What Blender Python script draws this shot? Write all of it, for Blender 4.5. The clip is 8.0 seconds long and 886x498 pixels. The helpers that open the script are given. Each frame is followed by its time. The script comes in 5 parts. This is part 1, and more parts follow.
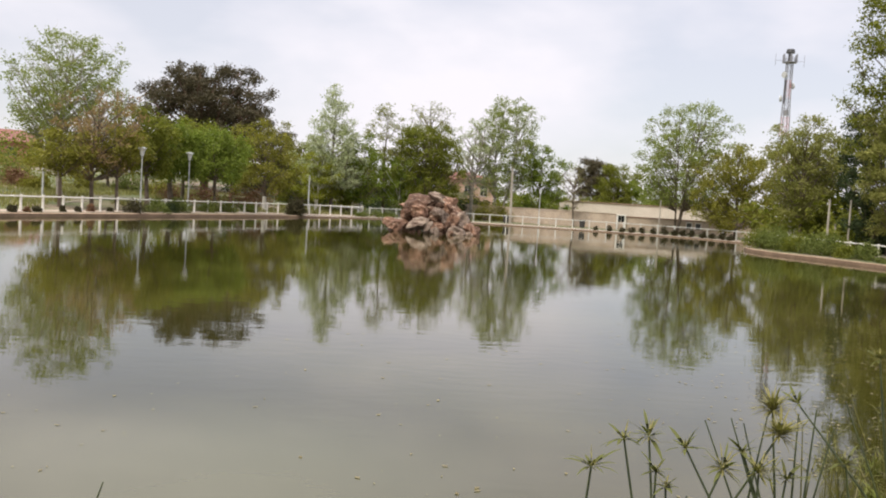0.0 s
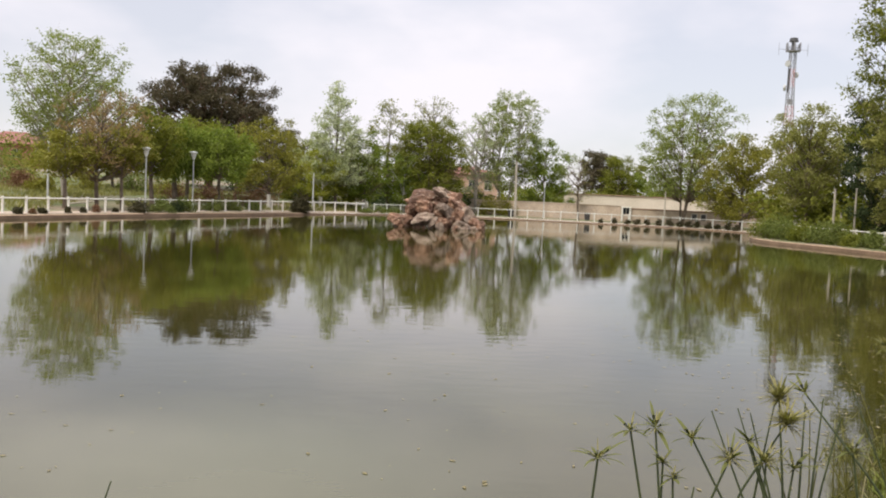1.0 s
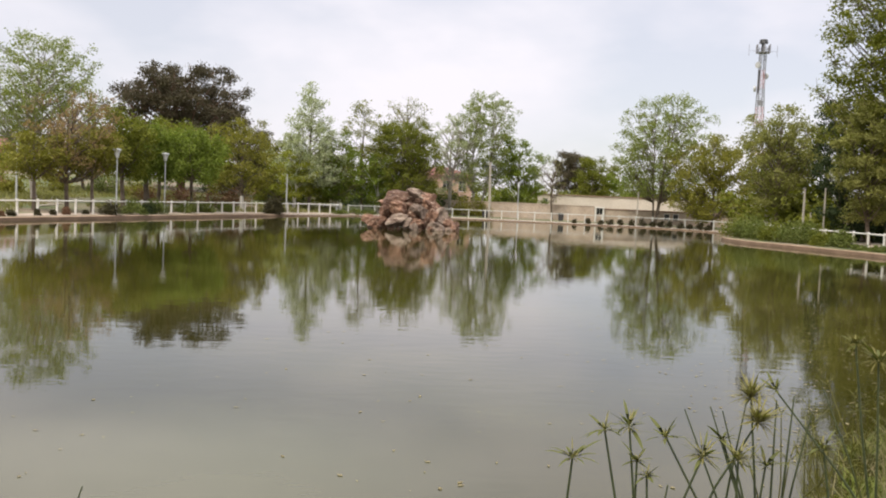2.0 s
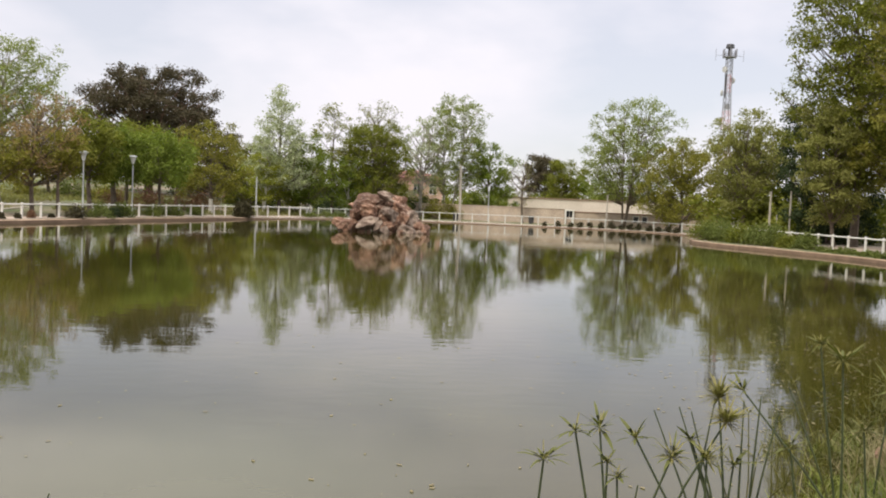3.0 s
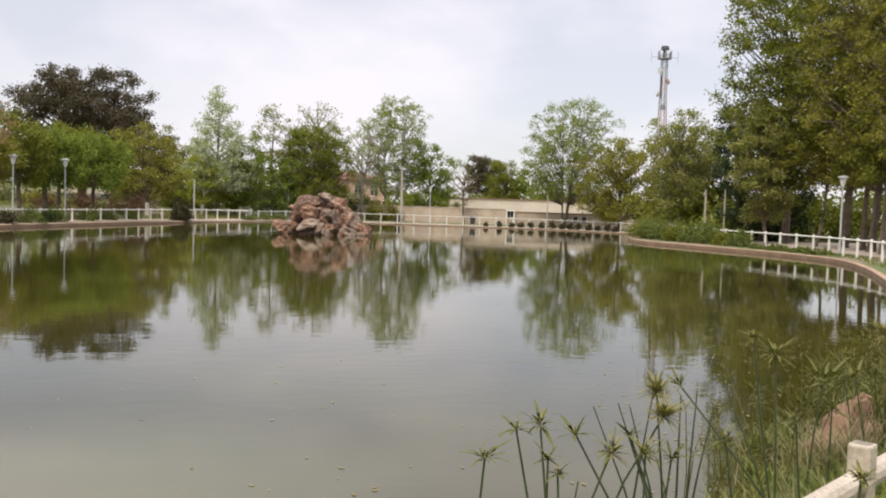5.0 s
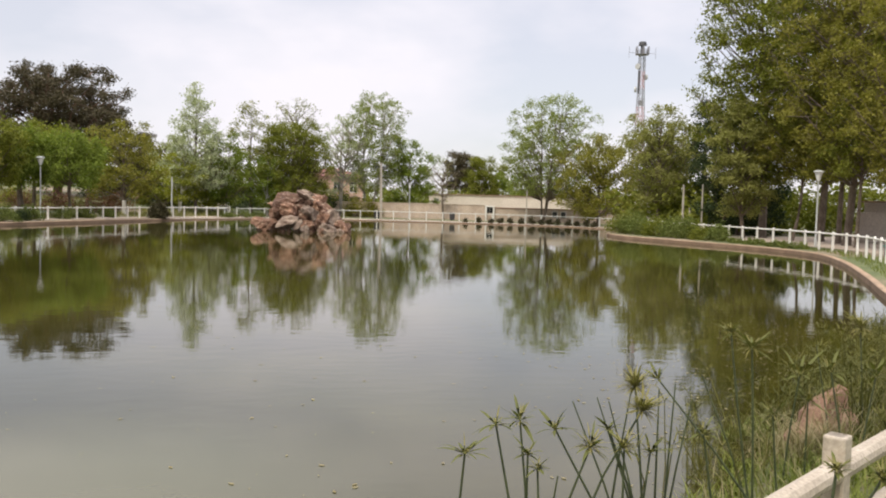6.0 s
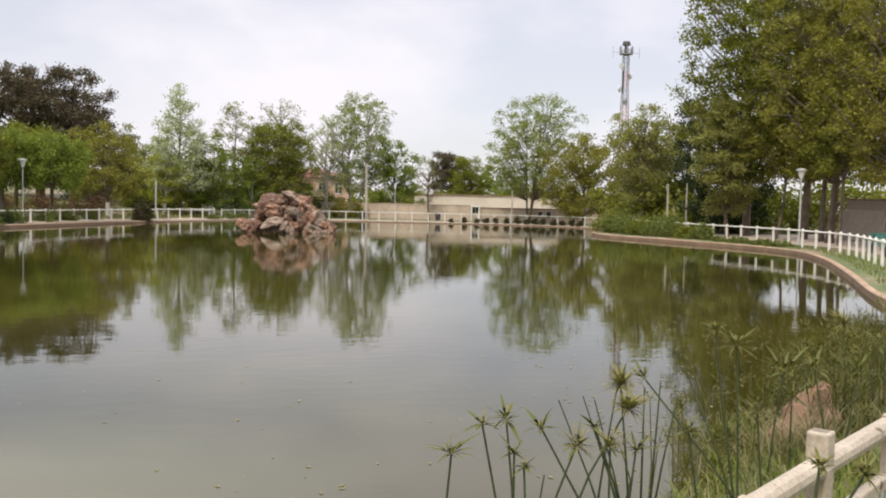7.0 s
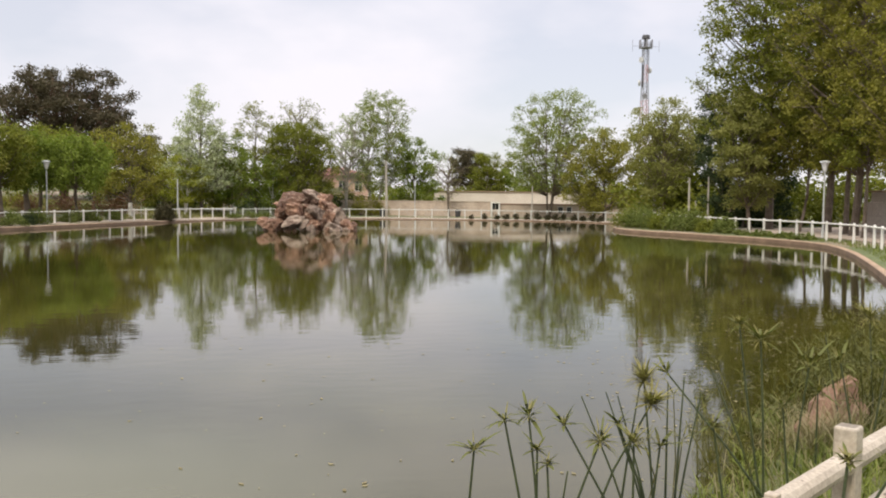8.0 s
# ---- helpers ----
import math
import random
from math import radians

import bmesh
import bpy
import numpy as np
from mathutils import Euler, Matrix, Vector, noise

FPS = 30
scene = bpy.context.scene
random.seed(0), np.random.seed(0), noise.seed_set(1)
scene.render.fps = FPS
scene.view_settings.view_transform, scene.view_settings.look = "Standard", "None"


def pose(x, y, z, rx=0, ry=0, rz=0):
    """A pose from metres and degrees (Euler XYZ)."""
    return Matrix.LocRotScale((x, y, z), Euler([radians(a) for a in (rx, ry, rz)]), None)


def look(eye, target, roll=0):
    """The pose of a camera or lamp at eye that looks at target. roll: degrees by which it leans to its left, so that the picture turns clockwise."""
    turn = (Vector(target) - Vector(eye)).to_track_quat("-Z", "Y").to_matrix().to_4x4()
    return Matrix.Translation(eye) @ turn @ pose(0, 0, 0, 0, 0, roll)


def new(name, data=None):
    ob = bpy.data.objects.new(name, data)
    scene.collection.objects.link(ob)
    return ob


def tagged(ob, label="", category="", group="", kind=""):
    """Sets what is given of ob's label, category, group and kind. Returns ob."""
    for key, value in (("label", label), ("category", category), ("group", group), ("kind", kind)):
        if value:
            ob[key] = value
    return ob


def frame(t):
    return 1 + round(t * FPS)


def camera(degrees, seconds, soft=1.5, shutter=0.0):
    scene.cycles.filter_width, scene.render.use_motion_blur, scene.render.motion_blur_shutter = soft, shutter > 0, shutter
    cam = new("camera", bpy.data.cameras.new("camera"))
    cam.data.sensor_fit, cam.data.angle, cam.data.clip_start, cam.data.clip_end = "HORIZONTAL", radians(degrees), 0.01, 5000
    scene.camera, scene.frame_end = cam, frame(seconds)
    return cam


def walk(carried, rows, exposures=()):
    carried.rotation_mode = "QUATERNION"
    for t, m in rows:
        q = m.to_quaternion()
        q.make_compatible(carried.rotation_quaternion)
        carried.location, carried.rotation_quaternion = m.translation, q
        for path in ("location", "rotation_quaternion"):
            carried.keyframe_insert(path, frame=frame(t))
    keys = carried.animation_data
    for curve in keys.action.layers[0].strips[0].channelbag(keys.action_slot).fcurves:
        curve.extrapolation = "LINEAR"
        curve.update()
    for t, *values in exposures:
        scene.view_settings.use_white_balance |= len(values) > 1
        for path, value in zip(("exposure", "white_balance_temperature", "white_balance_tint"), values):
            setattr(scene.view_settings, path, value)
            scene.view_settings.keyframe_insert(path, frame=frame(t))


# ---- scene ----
# camera: stands on the bank and turns by hand
cam = camera(52.93, 8.0, soft=2.0)
PATH = [
    (0.0, 0.0, 0.0, 2.2, -0.01, -3.2, -3.54), (0.5, 0.004, 0.001, 2.199, 0.7, -3.44, -3.1),
    (1.0, 0.012, 0.003, 2.197, 0.28, -3.53, -2.59), (1.5, 0.014, 0.008, 2.197, -0.46, -3.5, -2.42),
    (3.0, 0.01, -0.004, 2.197, -3.27, -3.13, -2.39), (3.5, 0.014, -0.001, 2.197, -4.14, -3.05, -2.34),
    (4.0, 0.025, -0.001, 2.195, -5.27, -2.93, -2.13), (4.5, 0.028, 0.012, 2.191, -6.21, -2.85, -2.02),
    (6.0, 0.036, 0.01, 2.192, -8.34, -3.12, -1.57), (6.5, 0.032, 0.002, 2.192, -8.8, -3.09, -1.5),
    (7.0, 0.039, 0.006, 2.191, -9.27, -3.08, -1.24), (7.5, 0.039, 0.005, 2.191, -9.81, -3.16, -1.11),
    (8.0, 0.041, 0.022, 2.189, -7.99, -3.31, -0.58)]
walk(cam, [(t, pose(x, y, z, 90 + p, r, w)) for t, x, y, z, w, p, r in PATH])

# ---- light: thin bright cloud over a pale blue sky, soft high sun ----
SUN_EL, SUN_AZ = 52.0, 215.0     # degrees; azimuth clockwise from +y
scene.view_settings.exposure = 0.03
world = bpy.data.worlds.new("sky")
scene.world = world
world.use_nodes = True
wn, wl = world.node_tree.nodes, world.node_tree.links
wn.clear()
w_out = wn.new("ShaderNodeOutputWorld")
w_bg = wn.new("ShaderNodeBackground")
w_sky = wn.new("ShaderNodeTexSky")
w_sky.sky_type, w_sky.sun_disc = "NISHITA", False
w_sky.sun_elevation, w_sky.sun_rotation = radians(SUN_EL), radians(SUN_AZ)
w_sky.dust_density, w_sky.air_density = 1.0, 1.0
w_co = wn.new("ShaderNodeTexCoord")
w_map = wn.new("ShaderNodeMapping")
w_map.inputs["Scale"].default_value = (1.4, 1.4, 3.2)
w_map.inputs["Rotation"].default_value = (0.0, radians(8), radians(20))
w_noise = wn.new("ShaderNodeTexNoise")
w_noise.inputs["Scale"].default_value = 1.8
w_noise.inputs["Detail"].default_value = 5.0
w_noise.inputs["Roughness"].default_value = 0.5
w_ramp = wn.new("ShaderNodeValToRGB")
w_ramp.color_ramp.elements[0].position, w_ramp.color_ramp.elements[0].color = 0.4, (0.6, 0.6, 0.6, 1)
w_ramp.color_ramp.elements[1].position, w_ramp.color_ramp.elements[1].color = 0.6, (0.97, 0.97, 0.97, 1)
w_mix = wn.new("ShaderNodeMix")
w_mix.data_type = "RGBA"
w_mix.inputs["B"].default_value = (9.4, 9.0, 9.55, 1)
wl.new(w_co.outputs["Generated"], w_map.inputs["Vector"])
wl.new(w_map.outputs["Vector"], w_noise.inputs["Vector"])
wl.new(w_noise.outputs["Fac"], w_ramp.inputs["Fac"])
wl.new(w_ramp.outputs["Color"], w_mix.inputs["Factor"])
wl.new(w_sky.outputs["Color"], w_mix.inputs["A"])
# an overcast sky grows brighter towards the zenith
w_sep = wn.new("ShaderNodeSeparateXYZ")
w_up = wn.new("ShaderNodeMath")
w_up.operation = "MAXIMUM"
w_up.inputs[1].default_value = 0.0
w_pow = wn.new("ShaderNodeMath")
w_pow.operation = "POWER"
w_pow.inputs[1].default_value = 3.2
w_cie = wn.new("ShaderNodeMath")
w_cie.operation = "MULTIPLY_ADD"
w_cie.inputs[1].default_value, w_cie.inputs[2].default_value = 3.3, 1.0
w_mul = wn.new("ShaderNodeVectorMath")
w_mul.operation = "SCALE"
wl.new(w_co.outputs["Generated"], w_sep.inputs["Vector"])
wl.new(w_sep.outputs["Z"], w_up.inputs[0])
wl.new(w_up.outputs[0], w_pow.inputs[0])
wl.new(w_pow.outputs[0], w_cie.inputs[0])
wl.new(w_mix.outputs["Result"], w_mul.inputs[0])
wl.new(w_cie.outputs[0], w_mul.inputs["Scale"])
wl.new(w_mul.outputs["Vector"], w_bg.inputs["Color"])
w_bg.inputs["Strength"].default_value = 0.105
wl.new(w_bg.outputs["Background"], w_out.inputs["Surface"])

sun = new("sun", bpy.data.lights.new("sun", "SUN"))
sun.data.energy, sun.data.angle, sun.data.color = 2.4, radians(6), (1.0, 0.92, 0.78)
sa, se = radians(SUN_AZ), radians(SUN_EL)
SUN_DIR = Vector((math.sin(sa) * math.cos(se), math.cos(sa) * math.cos(se), math.sin(se)))
sun.matrix_world = look(SUN_DIR * 60, (0, 0, 0))


# ---- materials ----
def material(name, rough=0.7, metal=0.0, ior=1.45):
    m = bpy.data.materials.new(name)
    m.use_nodes = True
    b = m.node_tree.nodes["Principled BSDF"]
    b.inputs["Roughness"].default_value, b.inputs["Metallic"].default_value, b.inputs["IOR"].default_value = rough, metal, ior
    return m, m.node_tree.nodes, m.node_tree.links, b


def noise_node(ns, ls, scale, detail=4.0, rough=0.55, stretch=None, coords="Object"):
    co = ns.new("ShaderNodeTexCoord")
    mp = ns.new("ShaderNodeMapping")
    if stretch:
        mp.inputs["Scale"].default_value = stretch
    n = ns.new("ShaderNodeTexNoise")
    n.inputs["Scale"].default_value, n.inputs["Detail"].default_value, n.inputs["Roughness"].default_value = scale, detail, rough
    ls.new(co.outputs[coords], mp.inputs["Vector"])
    ls.new(mp.outputs["Vector"], n.inputs["Vector"])
    return n


def ramp(ns, ls, source, stops):
    r = ns.new("ShaderNodeValToRGB")
    while len(r.color_ramp.elements) < len(stops):
        r.color_ramp.elements.new(0.5)
    for e, (p, c) in zip(r.color_ramp.elements, stops):
        e.position, e.color = p, (*c, 1)
    ls.new(source, r.inputs["Fac"])
    return r


def mix(ns, ls, fac, a, b, kind="MIX"):
    m = ns.new("ShaderNodeMix")
    m.data_type, m.blend_type = "RGBA", kind
    for v, s in ((fac, m.inputs["Factor"]), (a, m.inputs["A"]), (b, m.inputs["B"])):
        if isinstance(v, (int, float)):
            s.default_value = v
        elif isinstance(v, tuple):
            s.default_value = (*v, 1)
        else:
            ls.new(v, s)
    return m.outputs["Result"]


def bump(ns, ls, b, height, strength, dist):
    n = ns.new("ShaderNodeBump")
    n.inputs["Strength"].default_value, n.inputs["Distance"].default_value = strength, dist
    ls.new(height, n.inputs["Height"])
    ls.new(n.outputs["Normal"], b.inputs["Normal"])


def surface(name, dark, light, scale=3.0, rough=0.75, grain=40.0, relief=0.3, dist=0.01, spots=None, metal=0.0, piece=0.0, coords="Object"):
    """A two-scale surface: broad stains between dark and light, fine grain, relief, and spots of another colour."""
    m, ns, ls, b = material(name, rough, metal)
    n1 = noise_node(ns, ls, scale, 5, coords=coords)
    n2 = noise_node(ns, ls, grain, 3, coords=coords)
    c = ramp(ns, ls, n1.outputs["Fac"], [(0.3, dark), (0.7, light)]).outputs["Color"]
    g = ramp(ns, ls, n2.outputs["Fac"], [(0.3, (0.72, 0.72, 0.72)), (0.7, (1.15, 1.15, 1.15))]).outputs["Color"]
    c = mix(ns, ls, 1.0, c, g, "MULTIPLY")
    if spots:
        n3 = noise_node(ns, ls, scale * 2.7, 6, 0.65, coords=coords)
        f = ramp(ns, ls, n3.outputs["Fac"], [(0.55, (0, 0, 0)), (0.66, (1, 1, 1))]).outputs["Color"]
        c = mix(ns, ls, f, c, spots)
    if piece:
        oi = ns.new("ShaderNodeObjectInfo")
        v = ramp(ns, ls, oi.outputs["Random"], [(0.0, (1 - piece,) * 3), (1.0, (1 + piece,) * 3)]).outputs["Color"]
        c = mix(ns, ls, 1.0, c, v, "MULTIPLY")
    ls.new(c, b.inputs["Base Color"])
    bump(ns, ls, b, n2.outputs["Fac"], relief, dist)
    return m


def leaf_material(name, a, b_, through_light=0.42, rough=0.72):
    """Leaves: each one a little different, some light passes through."""
    m, ns, ls, b = material(name, rough)
    b.inputs["Specular IOR Level"].default_value = 0.25
    geo = ns.new("ShaderNodeNewGeometry")
    n = noise_node(ns, ls, 0.5, 3)
    f = ns.new("ShaderNodeMath")
    f.operation = "MULTIPLY_ADD"
    f.inputs[1].default_value = 0.55
    ls.new(geo.outputs["Random Per Island"], f.inputs[0])
    sc = ns.new("ShaderNodeMath")
    sc.operation = "MULTIPLY"
    sc.inputs[1].default_value = 0.6
    ls.new(n.outputs["Fac"], sc.inputs[0])
    ls.new(sc.outputs[0], f.inputs[2])
    c = ramp(ns, ls, f.outputs[0], [(0.15, a), (0.85, b_)]).outputs["Color"]
    ls.new(c, b.inputs["Base Color"])
    tr = ns.new("ShaderNodeBsdfTranslucent")
    ls.new(mix(ns, ls, 1.0, c, (1.0, 1.15, 0.55), "MULTIPLY"), tr.inputs["Color"])
    ms = ns.new("ShaderNodeMixShader")
    ms.inputs["Fac"].default_value = through_light
    ls.new(b.outputs["BSDF"], ms.inputs[1])
    ls.new(tr.outputs["BSDF"], ms.inputs[2])
    ls.new(ms.outputs["Shader"], ns["Material Output"].inputs["Surface"])
    return m


def water_material():
    m, ns, ls, b = material("pond_water", 0.02, ior=1.43)
    n = noise_node(ns, ls, 0.16, 4)
    c = ramp(ns, ls, n.outputs["Fac"], [(0.36, (0.02, 0.0185, 0.003)), (0.66, (0.052, 0.047, 0.011))])
    # pale cloud reflection painted in off the near bank, drawn out by the noise
    co = ns.new("ShaderNodeTexCoord")
    off = ns.new("ShaderNodeVectorMath")
    off.operation = "MULTIPLY_ADD"
    off.inputs[1].default_value, off.inputs[2].default_value = (3.0, 3.0, 0.0), (-1.5, -1.5, 0.0)
    ls.new(n.outputs["Color"], off.inputs[0])
    add = ns.new("ShaderNodeVectorMath")
    ls.new(co.outputs["Object"], add.inputs[0])
    ls.new(off.outputs["Vector"], add.inputs[1])
    far = ns.new("ShaderNodeVectorMath")
    far.operation = "DISTANCE"
    far.inputs[1].default_value = (-1.7, 6.6, 0.0)
    ls.new(add.outputs["Vector"], far.inputs[0])
    near = ns.new("ShaderNodeMapRange")
    near.inputs["From Min"].default_value, near.inputs["From Max"].default_value = 3.4, 0.2
    near.interpolation_type = "SMOOTHSTEP"
    ls.new(far.outputs["Value"], near.inputs["Value"])
    ls.new(mix(ns, ls, near.outputs["Result"], c.outputs["Color"], (0.095, 0.092, 0.05)), b.inputs["Base Color"])
    n1 = noise_node(ns, ls, 0.42, 2, 0.45, (0.5, 1.1, 1))
    n2 = noise_node(ns, ls, 2.7, 3, 0.5, (0.7, 1.25, 1))
    n3 = noise_node(ns, ls, 0.07, 2, 0.5)
    gust = ramp(ns, ls, n3.outputs["Fac"], [(0.35, (0.45, 0.45, 0.45)), (0.65, (1, 1, 1))]).outputs["Color"]
    h = mix(ns, ls, 0.66, n1.outputs["Fac"], mix(ns, ls, 1.0, n2.outputs["Fac"], gust, "MULTIPLY"))
    bump(ns, ls, b, h, 1.0, WAVE)
    return m


def ground_material():
    m, ns, ls, b = material("grass_and_earth", 0.9)
    n1 = noise_node(ns, ls, 0.12, 5, 0.6)
    n2 = noise_node(ns, ls, 2.2, 5, 0.6)
    n3 = noise_node(ns, ls, 18, 3)
    grass = ramp(ns, ls, n2.outputs["Fac"], [(0.3, (0.055, 0.075, 0.022)), (0.7, (0.14, 0.155, 0.055))]).outputs["Color"]
    earth = ramp(ns, ls, n2.outputs["Fac"], [(0.3, (0.16, 0.12, 0.075)), (0.7, (0.3, 0.24, 0.16))]).outputs["Color"]
    f = ramp(ns, ls, n1.outputs["Fac"], [(0.48, (0, 0, 0)), (0.62, (1, 1, 1))]).outputs["Color"]
    c = mix(ns, ls, f, grass, earth)
    g = ramp(ns, ls, n3.outputs["Fac"], [(0.3, (0.7, 0.7, 0.7)), (0.7, (1.2, 1.2, 1.2))]).outputs["Color"]
    ls.new(mix(ns, ls, 1.0, c, g, "MULTIPLY"), b.inputs["Base Color"])
    bump(ns, ls, b, n3.outputs["Fac"], 0.6, 0.03)
    return m


WAVE = 0.004    # metres, the height of the ripples
M_WATER = water_material()
M_GROUND = ground_material()
M_SAND = surface("sandy_path", (0.3, 0.235, 0.17), (0.47, 0.39, 0.3), 0.5, 0.9, 12, 0.3, 0.01)
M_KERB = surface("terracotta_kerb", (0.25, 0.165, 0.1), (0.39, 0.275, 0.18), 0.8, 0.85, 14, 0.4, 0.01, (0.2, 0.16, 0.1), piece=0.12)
M_KERB_FACE = surface("darker_kerb_face", (0.13, 0.085, 0.05), (0.22, 0.145, 0.09), 0.9, 0.8, 14, 0.4, 0.01)
M_ROCK = surface("red_island_rock", (0.075, 0.035, 0.02), (0.26, 0.145, 0.088), 1.5, 0.9, 5, 1.0, 0.15, (0.4, 0.3, 0.21), piece=0.4)
M_ROCK_PALE = surface("cream_island_rock", (0.13, 0.085, 0.06), (0.42, 0.33, 0.24), 1.7, 0.9, 5, 1.0, 0.15, (0.12, 0.06, 0.045), piece=0.25)
M_STONE = surface("bank_boulder", (0.2, 0.11, 0.068), (0.3, 0.18, 0.115), 3.0, 0.85, 25, 0.5, 0.02)
M_WHITE = surface("white_fence_paint", (0.66, 0.63, 0.55), (0.8, 0.78, 0.71), 2.5, 0.5, 60, 0.15, 0.003, (0.55, 0.5, 0.4))
M_CHIPPED = surface("chipped_cream_paint", (0.34, 0.285, 0.21), (0.48, 0.415, 0.32), 2.0, 0.6, 50, 0.3, 0.004, (0.36, 0.29, 0.2))
_ns, _ls = M_CHIPPED.node_tree.nodes, M_CHIPPED.node_tree.links
_base = _ns["Principled BSDF"].inputs["Base Color"]
_chip = noise_node(_ns, _ls, 11, 3, 0.6)
_f = ramp(_ns, _ls, _chip.outputs["Fac"], [(0.66, (0, 0, 0)), (0.69, (1, 1, 1))]).outputs["Color"]
_ls.new(mix(_ns, _ls, _f, _base.links[0].from_socket, (0.09, 0.07, 0.05)), _base)
M_MESH = surface("pale_fence_infill", (0.5, 0.5, 0.44), (0.66, 0.66, 0.6), 2.0, 0.6, 60, 0.1, 0.002)
M_LAMP = surface("painted_lamp_steel", (0.4, 0.41, 0.39), (0.52, 0.52, 0.49), 3.0, 0.45, 60, 0.1, 0.002)
M_GLOBE = surface("milky_lamp_shade", (0.68, 0.68, 0.66), (0.8, 0.8, 0.78), 3.0, 0.3, 60, 0.05, 0.001)
M_POLE = surface("weathered_pole", (0.32, 0.28, 0.22), (0.46, 0.42, 0.35), 1.5, 0.85, 30, 0.3, 0.005)
M_CREAM = surface("cream_render_wall", (0.4, 0.315, 0.235), (0.54, 0.44, 0.335), 0.5, 0.9, 10, 0.3, 0.01, (0.42, 0.36, 0.3))
M_CREAM_UP = surface("cream_building_wall", (0.52, 0.45, 0.36), (0.65, 0.58, 0.48), 0.4, 0.9, 10, 0.2, 0.01)
M_BROWN = surface("brown_wall_cap", (0.24, 0.15, 0.1), (0.34, 0.23, 0.16), 1.0, 0.85, 20, 0.3, 0.01)
M_GREYWALL = surface("grey_block_wall", (0.46, 0.4, 0.34), (0.58, 0.52, 0.45), 0.5, 0.9, 10, 0.4, 0.01)
M_PINK = surface("salmon_house_wall", (0.48, 0.32, 0.24), (0.58, 0.41, 0.31), 0.6, 0.85, 10, 0.2, 0.01)
M_REDWALL = surface("red_house_wall", (0.38, 0.14, 0.12), (0.48, 0.2, 0.17), 0.6, 0.85, 10, 0.2, 0.01)
M_ROOF = surface("clay_roof_tile", (0.21, 0.08, 0.065), (0.3, 0.13, 0.105), 1.2, 0.8, 8, 0.5, 0.03)
M_GLASS, _n, _l, _b = material("dark_window_glass", 0.06, ior=1.5)
_b.inputs["Base Color"].default_value = (0.03, 0.035, 0.04, 1)
M_DARK = surface("dark_metal", (0.03, 0.03, 0.03), (0.06, 0.06, 0.06), 3.0, 0.5, 40, 0.2, 0.003)
M_STEEL = surface("galvanised_steel", (0.2, 0.2, 0.21), (0.3, 0.3, 0.32), 0.5, 0.5, 10, 0.1, 0.01, metal=0.3)
M_TOWER_RED = surface("red_tower_paint", (0.42, 0.17, 0.15), (0.5, 0.24, 0.21), 0.5, 0.6, 10, 0.1, 0.01)
M_GREENPAINT = surface("green_bench_paint", (0.02, 0.14, 0.11), (0.04, 0.2, 0.16), 3.0, 0.45, 40, 0.1, 0.002)
M_BARK = surface("brown_bark", (0.09, 0.065, 0.045), (0.19, 0.15, 0.11), 2.0, 0.9, 14, 0.8, 0.03)
M_PINEBARK = surface("reddish_pine_bark", (0.1, 0.055, 0.035), (0.22, 0.13, 0.085), 2.0, 0.9, 14, 0.8, 0.03)
M_BARK_PALE = surface("pale_bark", (0.24, 0.21, 0.17), (0.42, 0.38, 0.32), 1.5, 0.9, 14, 0.6, 0.02)
M_LIME = surface("whitewashed_bark", (0.6, 0.57, 0.5), (0.74, 0.71, 0.64), 2.0, 0.85, 20, 0.4, 0.01)
M_STEM = surface("sedge_stem", (0.03, 0.042, 0.016), (0.065, 0.08, 0.03), 4.0, 0.5, 60, 0.1, 0.002)
L_SPRING = leaf_material("spring_leaf", (0.146, 0.182, 0.042), (0.263, 0.290, 0.083), 0.36)
L_PALE = leaf_material("pale_new_leaf", (0.256, 0.297, 0.157), (0.441, 0.453, 0.294), 0.36)
L_GREEN = leaf_material("green_leaf", (0.089, 0.106, 0.013), (0.204, 0.211, 0.029), 0.3)
L_BRIGHT = leaf_material("bright_green_leaf", (0.093, 0.131, 0.017), (0.201, 0.245, 0.036), 0.34)
L_OLIVE = leaf_material("olive_leaf", (0.125, 0.127, 0.020), (0.261, 0.237, 0.041), 0.3)
L_YELLOW = leaf_material("yellow_green_leaf", (0.197, 0.217, 0.026), (0.348, 0.349, 0.054), 0.36)
L_GREY = leaf_material("grey_green_leaf", (0.145, 0.153, 0.039), (0.281, 0.273, 0.077), 0.3)
L_RUST = leaf_material("rusty_leaf", (0.192, 0.126, 0.048), (0.336, 0.222, 0.128))
L_PINE = leaf_material("dark_pine_needle", (0.052, 0.046, 0.024), (0.109, 0.090, 0.050), 0.12)
L_DARK = leaf_material("dark_evergreen_and_shaded_leaf", (0.022, 0.035, 0.013), (0.058, 0.08, 0.028), 0.2)
L_BALL = leaf_material("dark_clipped_leaf", (0.028, 0.026, 0.013), (0.075, 0.065, 0.03), 0.1, 0.9)
L_SHRUB = leaf_material("shrub_leaf", (0.076, 0.104, 0.024), (0.179, 0.201, 0.048), 0.25)
L_BUSHRED = leaf_material("reddish_shrub_leaf", (0.13, 0.06, 0.035), (0.24, 0.14, 0.08), 0.2)
L_GRASS = leaf_material("grass_blade", (0.065, 0.088, 0.013), (0.175, 0.2, 0.038), 0.3)
L_HERB = leaf_material("dark_bank_herb", (0.046, 0.054, 0.012), (0.137, 0.130, 0.028), 0.25)
L_MEADOW = leaf_material("dry_meadow_blade", (0.13, 0.135, 0.04), (0.26, 0.24, 0.085), 0.3)
